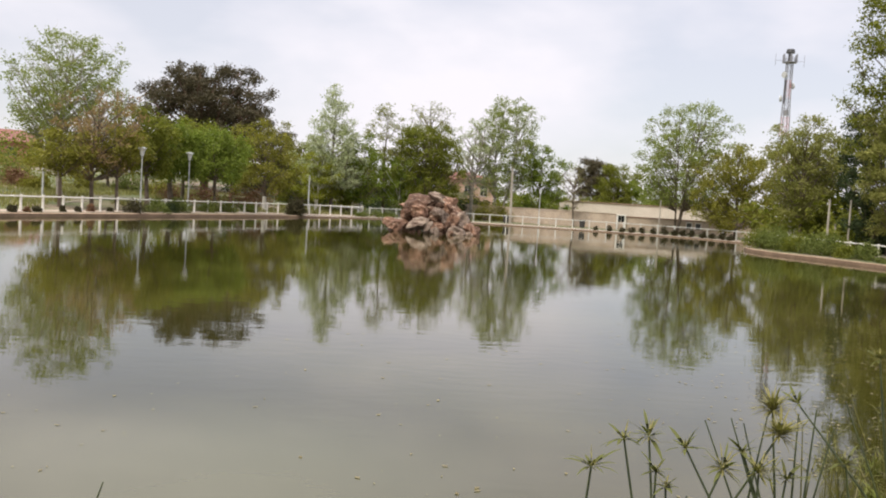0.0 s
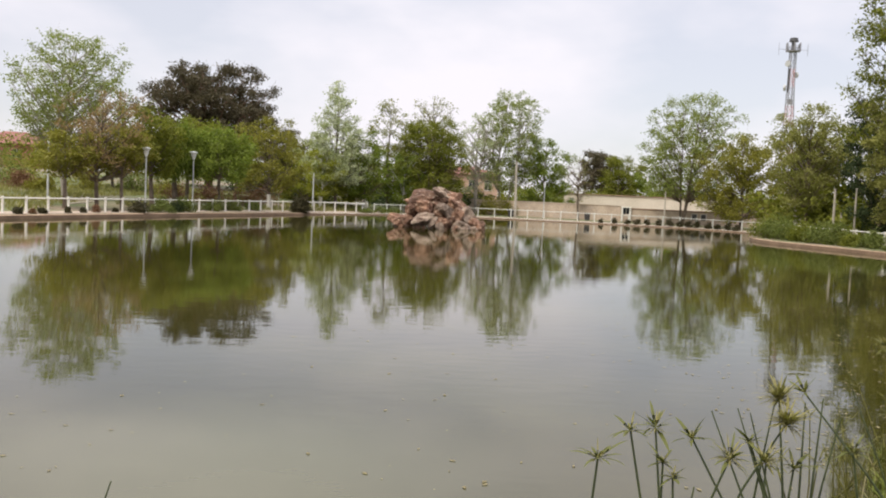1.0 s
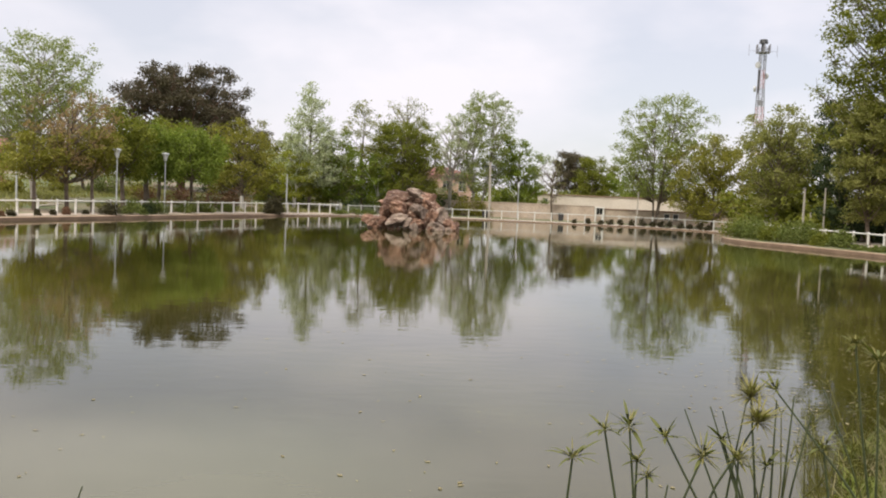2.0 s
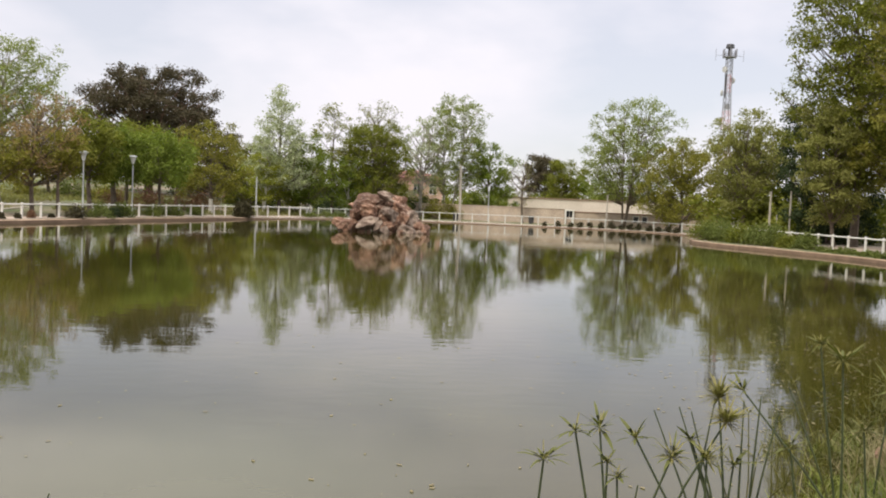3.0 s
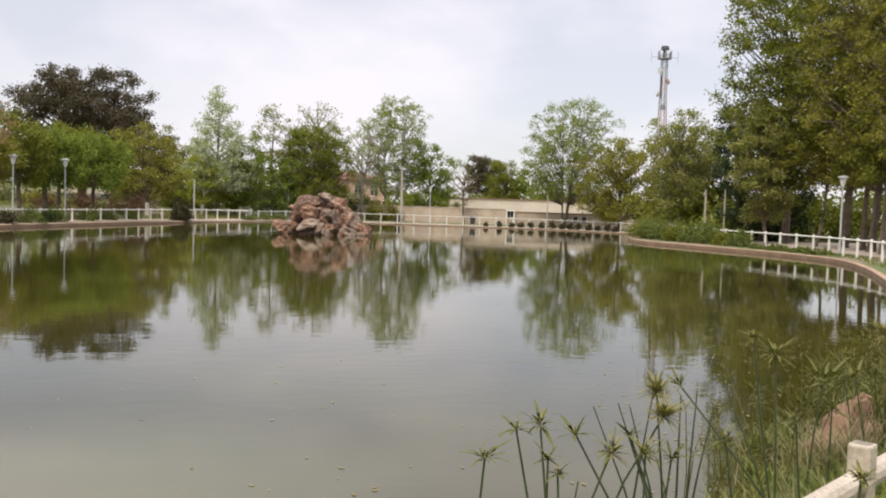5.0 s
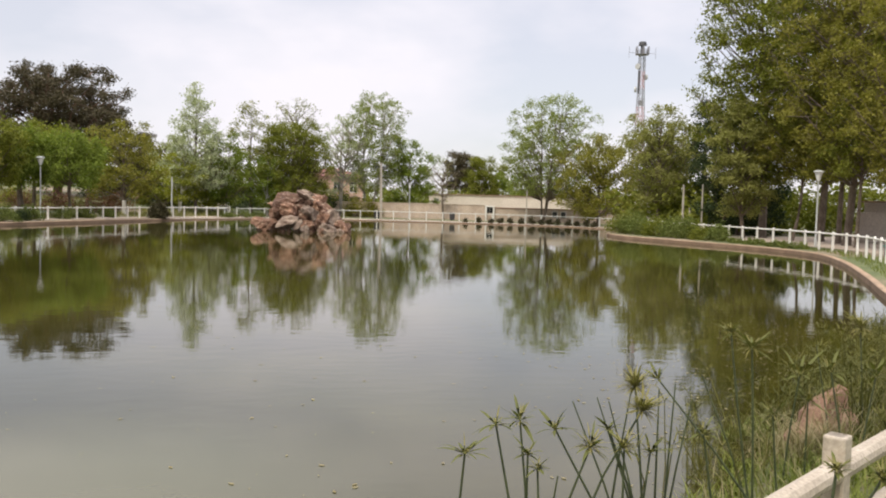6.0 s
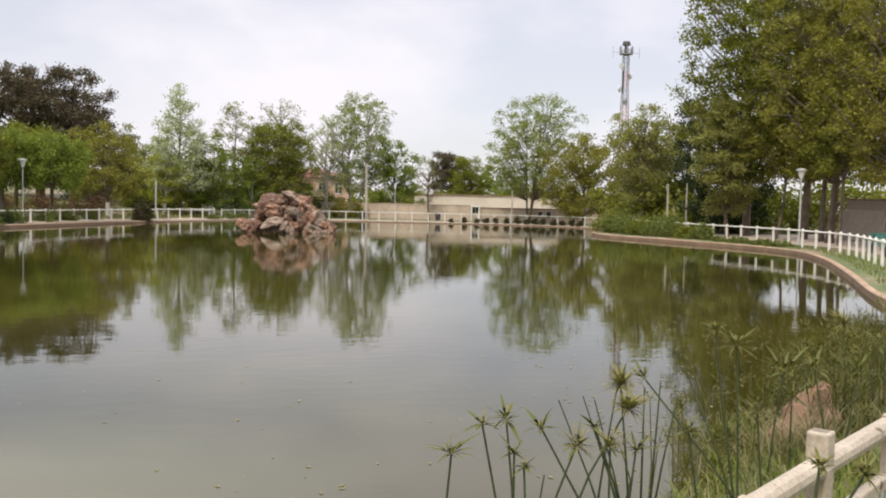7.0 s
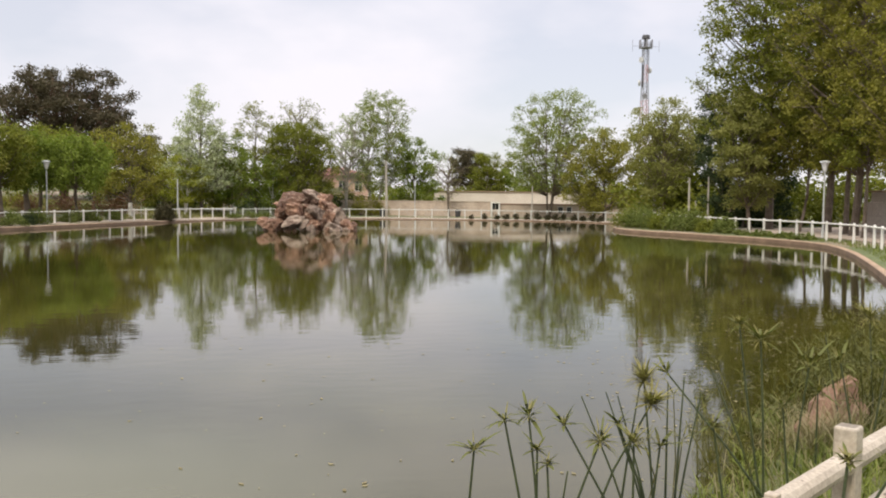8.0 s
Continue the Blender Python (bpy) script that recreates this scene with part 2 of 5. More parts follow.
L_DRY = leaf_material("dry_grass_blade", (0.17, 0.14, 0.07), (0.28, 0.24, 0.13), 0.25)
L_SEDGE = leaf_material("sedge_ray", (0.048, 0.058, 0.013), (0.135, 0.142, 0.036), 0.25)
L_SEDGE_Y = leaf_material("yellow_sedge_ray", (0.117, 0.107, 0.027), (0.211, 0.189, 0.063), 0.25)


# ---- mesh helpers ----
def empty(name, x, y, z=0.0, rz=0.0):
    e = new(name)
    e.matrix_basis = pose(x, y, z, 0, 0, rz)
    return e


def link_mesh(name, me, mat, parent=None, label=""):
    if mat and not me.materials:
        me.materials.append(mat)
    ob = new(name, me)
    if parent:
        ob.parent = parent
    if label:
        ob["label"] = label
    return ob


def part(name, bm, mat, parent=None, label="", smooth=False):
    """Links a bmesh as one mesh object under a thing or a part."""
    me = bpy.data.meshes.new(name)
    bmesh.ops.recalc_face_normals(bm, faces=bm.faces[:])
    bm.to_mesh(me)
    bm.free()
    if smooth:
        for p in me.polygons:
            p.use_smooth = True
    return link_mesh(name, me, mat, parent, label)


def np_mesh(name, verts, faces):
    """A mesh from an (n, 3) array of places and an (m, k) array of corners."""
    me = bpy.data.meshes.new(name)
    k = faces.shape[1]
    me.vertices.add(len(verts))
    me.vertices.foreach_set("co", verts.astype(np.float32).ravel())
    me.loops.add(faces.size)
    me.loops.foreach_set("vertex_index", faces.astype(np.int32).ravel())
    me.polygons.add(len(faces))
    me.polygons.foreach_set("loop_start", np.arange(0, faces.size, k, dtype=np.int32))
    me.polygons.foreach_set("loop_total", np.full(len(faces), k, dtype=np.int32))
    me.update(calc_edges=True)
    return me


def add_box(bm, cx, cy, cz, sx, sy, sz, bevel=0.0, rz=0.0):
    m = Matrix.Translation((cx, cy, cz)) @ Matrix.Rotation(rz, 4, "Z") @ Matrix.Diagonal((sx, sy, sz, 1))
    vs = bmesh.ops.create_cube(bm, size=1.0, matrix=m)["verts"]
    if bevel:
        es = list({e for v in vs for e in v.link_edges})
        bmesh.ops.bevel(bm, geom=es, offset=bevel, segments=2, affect="EDGES", profile=0.5)


def tube_arrays(points, radii, sides=6):
    """A closed tapering tube along points: places and quads."""
    pts = [Vector(p) for p in points]
    vs, fs = [], []
    for i, p in enumerate(pts):
        d = (pts[min(i + 1, len(pts) - 1)] - pts[max(i - 1, 0)]).normalized()
        a = d.orthogonal().normalized() if abs(d.z) > 0.99 else d.cross(Vector((0, 0, 1))).normalized()
        b = d.cross(a)
        for k in range(sides):
            w = 2 * math.pi * k / sides
            vs.append(p + (a * math.cos(w) + b * math.sin(w)) * radii[i])
    for i in range(len(pts) - 1):
        for k in range(sides):
            j = (k + 1) % sides
            fs.append((i * sides + k, i * sides + j, (i + 1) * sides + j, (i + 1) * sides + k))
    return vs, fs


def add_tube(bm, points, radii, sides=8, caps=True):
    vs, fs = tube_arrays(points, radii, sides)
    bv = [bm.verts.new(v) for v in vs]
    for f in fs:
        bm.faces.new([bv[i] for i in f])
    if caps:
        bm.faces.new(bv[:sides][::-1])
        bm.faces.new(bv[-sides:])


def smooth_line(points, per=8, closed=False):
    """A Catmull-Rom curve through points in the plan."""
    P = [np.array(p, float) for p in points]
    n, out = len(P), []
    for i in range(n if closed else n - 1):
        if closed:
            a, b, c, d = P[i - 1], P[i], P[(i + 1) % n], P[(i + 2) % n]
        else:
            a, b, c, d = P[max(i - 1, 0)], P[i], P[i + 1], P[min(i + 2, n - 1)]
        for k in range(per):
            t = k / per
            out.append(0.5 * (2 * b + (c - a) * t + (2 * a - 5 * b + 4 * c - d) * t * t + (3 * b - a - 3 * c + d) * t ** 3))
    if not closed:
        out.append(P[-1])
    return np.array(out)


def leaf_cloud(rng, centres, sizes, counts, leaf, flat=0.7, droop=0.0):
    """Leaf blades scattered round clump centres: places and quads of all of them."""
    idx = np.repeat(np.arange(len(centres)), counts)
    n = len(idx)
    g = rng.normal(size=(n, 3))
    g *= (rng.random(n) ** 0.6 * 1.5 / np.maximum(np.linalg.norm(g, axis=1), 1e-6))[:, None]
    p = centres[idx] + g * sizes[idx][:, None] * np.array([1, 1, flat])
    a = rng.normal(size=(n, 3))
    a[:, 2] = a[:, 2] * 0.6 - droop
    a /= np.linalg.norm(a, axis=1)[:, None]
    b = np.cross(a, rng.normal(size=(n, 3)))
    b /= np.linalg.norm(b, axis=1)[:, None]
    s = leaf * rng.uniform(0.6, 1.35, n)[:, None]
    c = np.cross(a, b) * s * 0.12
    v = np.stack([p - a * s * 0.5, p + b * s * 0.36 + c, p + a * s * 0.6, p - b * s * 0.36 + c], 1).reshape(-1, 3)
    f = np.arange(4 * n).reshape(-1, 4)
    return v, f


PROFILES = {
    "oval": [(0, 0.45), (0.2, 0.85), (0.45, 1.0), (0.7, 0.92), (0.9, 0.66), (1, 0.36)],
    "cone": [(0, 0.9), (0.15, 1.0), (0.4, 0.75), (0.7, 0.42), (0.9, 0.2), (1, 0.06)],
    "round": [(0, 0.7), (0.2, 0.95), (0.45, 1.0), (0.7, 0.94), (0.88, 0.76), (1, 0.48)],
    "umbrella": [(0, 0.6), (0.25, 0.95), (0.5, 1.0), (0.75, 0.97), (0.92, 0.88), (1, 0.74)],
    "vase": [(0, 0.3), (0.3, 0.65), (0.6, 1.0), (0.8, 0.95), (0.93, 0.6), (1, 0.25)],
    "tall": [(0, 0.6), (0.15, 0.9), (0.5, 1.0), (0.75, 0.7), (0.9, 0.45), (1, 0.15)],
}


def sprig_leaves(rng, centres, sizes, counts, leaf, flat=0.7, droop=0.0, bunch=9):
    """Leaves in small sprigs inside clumps, so that gaps stay open between them: places and quads."""
    sprigs = np.maximum(counts // bunch, 2)
    idx = np.repeat(np.arange(len(centres)), sprigs)
    g = rng.normal(size=(len(idx), 3))
    g *= (rng.random(len(idx)) ** 0.5 / np.maximum(np.linalg.norm(g, axis=1), 1e-6))[:, None]
    sp = centres[idx] + g * sizes[idx][:, None] * np.array([1, 1, flat])
    k = np.repeat(np.arange(len(sp)), bunch)
    n = len(k)
    off = rng.normal(size=(n, 3)) * np.array([1, 1, 0.75 + droop])
    p = sp[k] + off * (leaf * 1.15)
    p[:, 2] -= droop * leaf
    a = off * 0.6 + rng.normal(size=(n, 3)) * 0.6
    a[:, 2] = a[:, 2] * 0.7 - droop - 0.15
    a /= np.maximum(np.linalg.norm(a, axis=1), 1e-6)[:, None]
    b = np.cross(a, rng.normal(size=(n, 3)))
    b /= np.maximum(np.linalg.norm(b, axis=1), 1e-6)[:, None]
    s = leaf * rng.uniform(0.6, 1.35, n)[:, None]
    c = np.cross(a, b) * s * 0.14
    v = np.stack([p - a * s * 0.5, p + b * s * 0.38 + c, p + a * s * 0.6, p - b * s * 0.38 + c], 1).reshape(-1, 3)
    return v, np.arange(4 * n).reshape(-1, 4)


def bend(a, m, c, t):
    return a * (1 - t) ** 2 + m * (2 * t * (1 - t)) + c * t * t


def tree(name, label, x, y, height, crown_from, width, profile, leaves, bark, clumps=90, per_clump=110, clump=0.7, leaf=0.2,
         shift=(0, 0), trunk=0.16, stems=1, seed=1, flat=0.7, droop=0.0, limb=1.0, whitewash=0.0, rise=0.85, string=3):
    """A tree with a tapered trunk, boughs that end on an uneven envelope, and sprigs of leaves strung along them."""
    z0 = ground_z(x, y) - 0.1
    root = tagged(empty(name, x, y, z0), label, "tree")
    rng = np.random.default_rng(seed)
    width *= 1.16
    h, cb = height - z0, crown_from - z0
    us = [u for u, _ in PROFILES[profile]]
    rs = [r for _, r in PROFILES[profile]]
    sx, sy = shift
    boughs = max(9, clumps // string)
    tips = []
    for i in range(boughs):
        best, far = None, -1.0
        for _ in range(10):
            u = float(rng.random()) ** 0.85
            if rng.random() > np.interp(u, us, rs) ** 0.7 + 0.08:
                continue
            th = rng.random() * 2 * math.pi
            lump = 1 + 0.13 * math.sin(th * 2 + seed) + 0.1 * math.sin(th * 3 + u * 9 + seed * 2.3)
            r = float(np.interp(u, us, rs)) * max(width / 2 - clump * 0.6, 0.3) * lump * (rng.uniform(0.84, 1.04) if rng.random() < 0.8 else rng.uniform(0.25, 0.8))
            z = cb + (h - cb - clump * flat * 0.8) * u
            g = z / h
            p = Vector((r * math.cos(th) + sx * g, r * math.sin(th) + sy * g, z))
            d = min(((p - q).length for q in tips), default=9.0)
            if d > far:
                best, far = p, d
        if best:
            tips.append(best)
    if profile in ("cone", "tall"):
        tips.append(Vector((sx + rng.normal() * 0.15, sy + rng.normal() * 0.15, h - clump * flat * 0.75)))
    bm = bmesh.new()
    lean = rng.normal(size=(stems, 2)) * 0.02 * h
    ends = []
    for s in range(stems):
        off = Vector((0, 0)) if stems == 1 else Vector((math.cos(s * 2.4 + seed), math.sin(s * 2.4 + seed))) * 0.1
        fan = off * (h * 0.8)
        pts = [Vector((off.x + fan.x * t + sx * t * t + lean[s, 0] * math.sin(t * 4), off.y + fan.y * t + sy * t * t + lean[s, 1] * math.sin(t * 4), h * 0.93 * t))
               for t in (0, 0.04, 0.15, 0.3, 0.45, 0.6, 0.75, 0.9, 1.0)]
        k = trunk / (1 if stems == 1 else 1.5)
        add_tube(bm, pts, [k * 1.45, k * 1.1, k, k * 0.9, k * 0.72, k * 0.55, k * 0.36, k * 0.2, k * 0.07], 8)
        ends.append(pts)
    centres, sizes = [], []
    for i, tip in enumerate(tips):
        pts = min(ends, key=lambda q: (q[5].xy - tip.xy).length)
        axis = Vector((sx, sy)) * (tip.z / h)
        reach = (tip.xy - axis).length
        za = min(max(tip.z - reach * rise * rng.uniform(0.8, 1.25) - 0.25, cb * 0.75), h * 0.9)
        j = min(max(int(np.searchsorted([p.z for p in pts], za)), 1), len(pts) - 1)
        a = pts[j - 1].lerp(pts[j], min(max((za - pts[j - 1].z) / max(pts[j].z - pts[j - 1].z, 1e-3), 0), 1))
        mid = a.lerp(tip, 0.55) + Vector((rng.normal() * 0.08 * reach, rng.normal() * 0.08 * reach, -0.14 * reach * rise))
        r0 = min(trunk * 0.45, 0.014 + 0.017 * reach) * limb
        add_tube(bm, [a, bend(a, mid, tip, 0.3), bend(a, mid, tip, 0.65), tip], [r0, r0 * 0.75, r0 * 0.5, r0 * 0.15], 5, False)
        for q in range(string):
            t = 1.0 - 0.62 * (q / string) ** 0.8 * rng.uniform(0.75, 1.15)
            on = bend(a, mid, tip, t)
            size = clump * rng.uniform(0.8, 1.4) * (0.8 if q == 0 else 1.0)
            c = on + Vector(rng.normal(size=3)) * clump * (0.3 if q == 0 else 1.0)
            c.z = max(c.z, cb * 0.9)
            centres.append(c)
            sizes.append(size)
            w0 = bend(a, mid, tip, max(t - 0.14, 0))
            add_tube(bm, [w0, w0.lerp(c, 0.55) + Vector((0, 0, -0.04)), c], [r0 * 0.36, r0 * 0.24, r0 * 0.1], 4, False)
            for _ in range(3):
                e = c + Vector(rng.normal(size=3)) * size * 0.6
                add_tube(bm, [w0.lerp(c, 0.7), e], [r0 * 0.2, r0 * 0.08], 3, False)
    part("trunk", bm, bark, root)
    if whitewash:
        bw = bmesh.new()
        add_tube(bw, [(0, 0, 0.05), (0, 0, whitewash)], [trunk * 1.25, trunk * 1.12], 10, False)
        part("whitewash", bw, M_LIME, root, "whitewashed trunk foot")
    counts = np.maximum((per_clump * clumps / len(centres) * rng.uniform(0.55, 1.45, len(centres))).astype(int), 3)
    v, f = sprig_leaves(rng, np.array(centres), np.array(sizes), counts, leaf, flat, droop, 3 if per_clump < 12 else (6 if per_clump < 80 else 9))
    link_mesh("crown", np_mesh("crown", v, f), leaves, root)
    return root


def shrub(name, label, x, y, width, depth, height, leaves, n=900, leaf=0.09, seed=1, z=None, group="", round_=1.0, stalks=True):
    """A shrub: short stalks and an uneven mound of leaves."""
    z0 = (ground_z(x, y) if z is None else z) - 0.03
    root = tagged(empty(name, x, y, z0), label, "shrub", group)
    rng = np.random.default_rng(seed)
    k = max(10, n // 45)
    g = rng.normal(size=(k, 3))
    g /= np.linalg.norm(g, axis=1)[:, None]
    g[:, 2] = np.abs(g[:, 2])
    g *= rng.uniform(0.45, 0.86, k)[:, None] * (1 + (1 - round_) * 0.35 * rng.normal(size=k))[:, None]
    c = g * np.array([width / 2, depth / 2, height * 1.08]) + np.array([0, 0, height * 0.08])
    s = np.full(k, min(width, depth, height * 1.6) * 0.2)
    v, f = leaf_cloud(rng, c, s, np.full(k, n // k), leaf, 0.9)
    v[:, 2] = np.maximum(v[:, 2], 0.0)
    link_mesh("foliage", np_mesh("foliage", v, f), leaves, root)
    if stalks:
        bm = bmesh.new()
        for i in range(min(k, 14)):
            add_tube(bm, [(c[i][0] * 0.12, c[i][1] * 0.12, 0), (c[i][0] * 0.5, c[i][1] * 0.5, c[i][2] * 0.6), tuple(c[i])], [0.02, 0.014, 0.005], 4, False)
        part("stalks", bm, M_BARK, root)
    return root


# ---- the pond and its banks ----
SHORE = smooth_line([(-22.6, 39), (-21.6, 43.8), (-20.4, 47.5), (-19.1, 51.8), (-17.4, 57), (-15.2, 63), (-12.4, 70.5), (-8.8, 78.4),
                     (-4.5, 84.5), (1, 87.4), (6.5, 87.4), (13, 86.2), (20, 84), (24.8, 79.5), (26, 72.5), (24.3, 66), (21.3, 62.2), (20.5, 58.5),
                     (20.9, 55), (22.3, 49.8), (23.5, 45.2), (23.7, 39.8), (21.6, 34), (17.6, 26.3), (14.2, 20.2), (12.3, 16.3), (9.7, 13.0),
                     (6.2, 10.2), (3.65, 7.3), (2.05, 5.4), (-0.6, 3.95), (-5, 3.2), (-10, 4.5), (-16, 9), (-21, 18), (-23.4, 29)], 8, True)
MID = np.array([1.0, 45.0])
_rel = SHORE - MID
_ang = np.unwrap(np.arctan2(_rel[:, 1], _rel[:, 0]))
_order = np.argsort(np.mod(_ang, 2 * np.pi))
POLAR_A = np.mod(_ang, 2 * np.pi)[_order]
POLAR_R = np.hypot(_rel[:, 0], _rel[:, 1])[_order]


def beyond_shore(x, y):
    a = math.atan2(y - MID[1], x - MID[0]) % (2 * math.pi)
    return math.hypot(x - MID[0], y - MID[1]) - float(np.interp(a, POLAR_A, POLAR_R, period=2 * math.pi))


def ease(a, b, v):
    t = min(max((v - a) / (b - a), 0.0), 1.0)
    return t * t * (3 - 2 * t)


def ground_z(x, y):
    """Height of the ground: level banks, a grassy rise on the park side."""
    s = max(beyond_shore(x, y), 0.0)
    hill = ease(6, -14, x) * ease(15, 40, y)
    roll_ = 0.12 * noise.noise(Vector((x * 0.08, y * 0.08, 0.3))) * ease(3, 12, s)
    near = ease(19, 14, y) * ease(-30, 0, y)
    if near and s < 1.6:
        return 0.21 - near * 0.3 * ease(1.6, 0.0, s)
    return 0.21 - 0.1 * ease(66, 80, y) * ease(60, 20, s) + hill * (0.055 * min(max(s - 2.0, 0), 45) + 0.02 * min(max(s - 47, 0), 60)) + (1 - hill) * 0.012 * min(s, 30) + roll_ - 0.5 * ease(300, 3000, s)


def offset_line(line, d, closed=True):
    """The line moved d metres to its outer side (the shore runs clockwise)."""
    t = np.roll(line, -1, 0) - np.roll(line, 1, 0) if closed else np.gradient(line, axis=0)
    t /= np.linalg.norm(t, axis=1)[:, None]
    return line + np.stack([-t[:, 1], t[:, 0]], 1) * d


def strip(name, lines, mat, closed=True, **tags):
    """A sheet lofted between lines of places in space."""
    n = len(lines[0])
    v = np.concatenate([np.array(l, float) for l in lines])
    f = []
    for r in range(len(lines) - 1):
        for i in range(n if closed else n - 1):
            j = (i + 1) % n
            f.append((r * n + i, r * n + j, (r + 1) * n + j, (r + 1) * n + i))
    me = np_mesh(name, v, np.array(f))
    for p in me.polygons:
        p.use_smooth = True
    return tagged(link_mesh(name, me, mat), **tags)


def with_z(line, z):
    return np.column_stack([line, np.full(len(line), z) if np.isscalar(z) else z])


# ground: rings that widen from the kerb to the horizon
_out = _rel / np.linalg.norm(_rel, axis=1)[:, None]
_rings = []
for _d in (0.2, 1.0, 2.2, 4, 6.5, 10, 14, 19, 25, 33, 44, 60, 85, 130, 240, 600, 1500, 3500):
    _p = SHORE + _out * _d
    _rings.append(np.array([(a, b, ground_z(a, b)) for a, b in _p]))
strip("ground", _rings, M_GROUND, label="grass and bare earth round the pond", category="ground", kind="structure")

bm = bmesh.new()
bm.faces.new([bm.verts.new((a, b, 0.0)) for a, b in offset_line(SHORE, 0.55)])
bmesh.ops.triangulate(bm, faces=bm.faces[:])
tagged(part("water", bm, M_WATER), "murky olive pond water with faint ripples", "water", kind="structure")

# the kerb ends where the near bank's plants begin; lower on the far side
_k = np.concatenate([np.arange(-24, 0) % len(SHORE), np.arange(0, 8 * 25 + 3)])
_low = np.array([0.86 - 0.48 * ease(66, 80, y) for y in SHORE[_k, 1]])
kerb = strip("kerb", [with_z(offset_line(SHORE, d)[_k], z * _low) for d, z in ((0.02, 0.19), (0.05, 0.225), (0.1, 0.24), (0.36, 0.24), (0.41, 0.22), (0.43, 0.1))], M_KERB, False,
             label="low terracotta-coloured concrete kerb round the pond", category="kerb", kind="structure")
# the inner face is a darker brown than the top
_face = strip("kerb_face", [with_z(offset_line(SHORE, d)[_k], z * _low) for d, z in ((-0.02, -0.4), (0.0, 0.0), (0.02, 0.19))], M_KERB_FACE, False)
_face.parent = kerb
_face["label"] = "darker inner face"

# sandy path along the park side and the far side
_i0, _i1 = 0, 8 * 14
_seg = SHORE[_i0:_i1]
_lines = []
for _d in (0.49, 1.3, 2.4):
    _p = offset_line(SHORE, _d)[_i0:_i1]
    _lines.append(np.array([(a, b, ground_z(a, b) + 0.02) for a, b in _p]))
strip("path_park", _lines, M_SAND, False, label="pale sandy path beside the kerb", category="path", kind="structure")
_lines = []
for _d in (2.7, 4.0, 6.5, 10.0, 14.0, 19.0):
    _p = offset_line(SHORE, _d)[8 * 18:8 * 25]
    _lines.append(np.array([(a, b, ground_z(a, b) + 0.035) for a, b in _p]))
strip("path_grove", _lines, M_SAND, False, label="pale bare trodden earth under the grove", category="path", kind="structure")


# ---- white fences ----
def rail_between(bm, a, b, r, sides=8):
    add_tube(bm, [a, b], [r, r], sides)


def fence_kit(height, bay, paint=None, thick=0.042, drop=0.1):
    """Meshes shared by all bays of one fence: post, rails, infill."""
    kit = {}
    paint = paint or M_WHITE
    bm = bmesh.new()
    add_box(bm, 0, 0, height / 2 - 0.1, 0.1, 0.1, height + 0.2, 0.012)
    me = bpy.data.meshes.new("post"); bm.to_mesh(me); bm.free(); me.materials.append(paint)
    kit["post"] = me
    bm = bmesh.new()
    add_tube(bm, [(0, 0, height - drop), (bay * 0.5, 0, height - drop - 0.004), (bay, 0, height - drop)], [thick] * 3, 12)
    me = bpy.data.meshes.new("top_rail"); bm.to_mesh(me); bm.free(); me.materials.append(paint)
    kit["top_rail"] = me
    bm = bmesh.new()
    add_box(bm, bay / 2, 0, height * 0.52, bay - 0.1, 0.06, 0.07, 0.01)
    me = bpy.data.meshes.new("lower_rail"); bm.to_mesh(me); bm.free(); me.materials.append(paint)
    kit["lower_rail"] = me
    bm = bmesh.new()
    add_box(bm, bay / 2, 0, height * 0.52 + 0.035 + (height * 0.48 - 0.14) / 2, 0.05, 0.05, height * 0.48 - 0.14, 0.006)
    me = bpy.data.meshes.new("baluster"); bm.to_mesh(me); bm.free(); me.materials.append(paint)
    kit["baluster"] = me
    bm = bmesh.new()
    n = 20
    for i in range(n):
        add_box(bm, 0.06 + (bay - 0.12) * (i + 0.5) / n, 0, height * 0.27, (bay - 0.12) / n * 0.36, 0.012, height * 0.46)
    me = bpy.data.meshes.new("slats"); bm.to_mesh(me); bm.free(); me.materials.append(M_MESH)
    kit["slats"] = me
    return kit


def fence(name, label, line, height, bay, z, full=True, paint=None, thick=0.042, drop=0.1):
    """A fence along a line in the plan: posts at even steps, rails and slats in every bay."""
    seg = np.linalg.norm(np.diff(line, axis=0), axis=1)
    along = np.concatenate([[0], np.cumsum(seg)])
    n = int(along[-1] / bay)
    step = along[-1] / n
    at = np.linspace(0, along[-1], n + 1)
    xs, ys = np.interp(at, along, line[:, 0]), np.interp(at, along, line[:, 1])
    root = tagged(empty(name, xs[0], ys[0], 0), label, "fence")
    kit = fence_kit(height, step, paint, thick, drop)
    inv = Matrix.Translation((-xs[0], -ys[0], 0))
    for i in range(n + 1):
        zz = z if not callable(z) else z(xs[i], ys[i])
        rz = math.atan2(ys[min(i + 1, n)] - ys[min(i, n - 1)], xs[min(i + 1, n)] - xs[min(i, n - 1)])
        m = inv @ Matrix.Translation((xs[i], ys[i], zz)) @ Matrix.Rotation(rz, 4, "Z")
        for k in (("post", "top_rail", "lower_rail", "slats") + (("baluster",) if paint else ()) if full else ("post", "top_rail")):
            if k != "post" and i == n:
                continue
            ob = new(k, kit[k])
            ob.parent, ob.matrix_basis = root, m
    return root


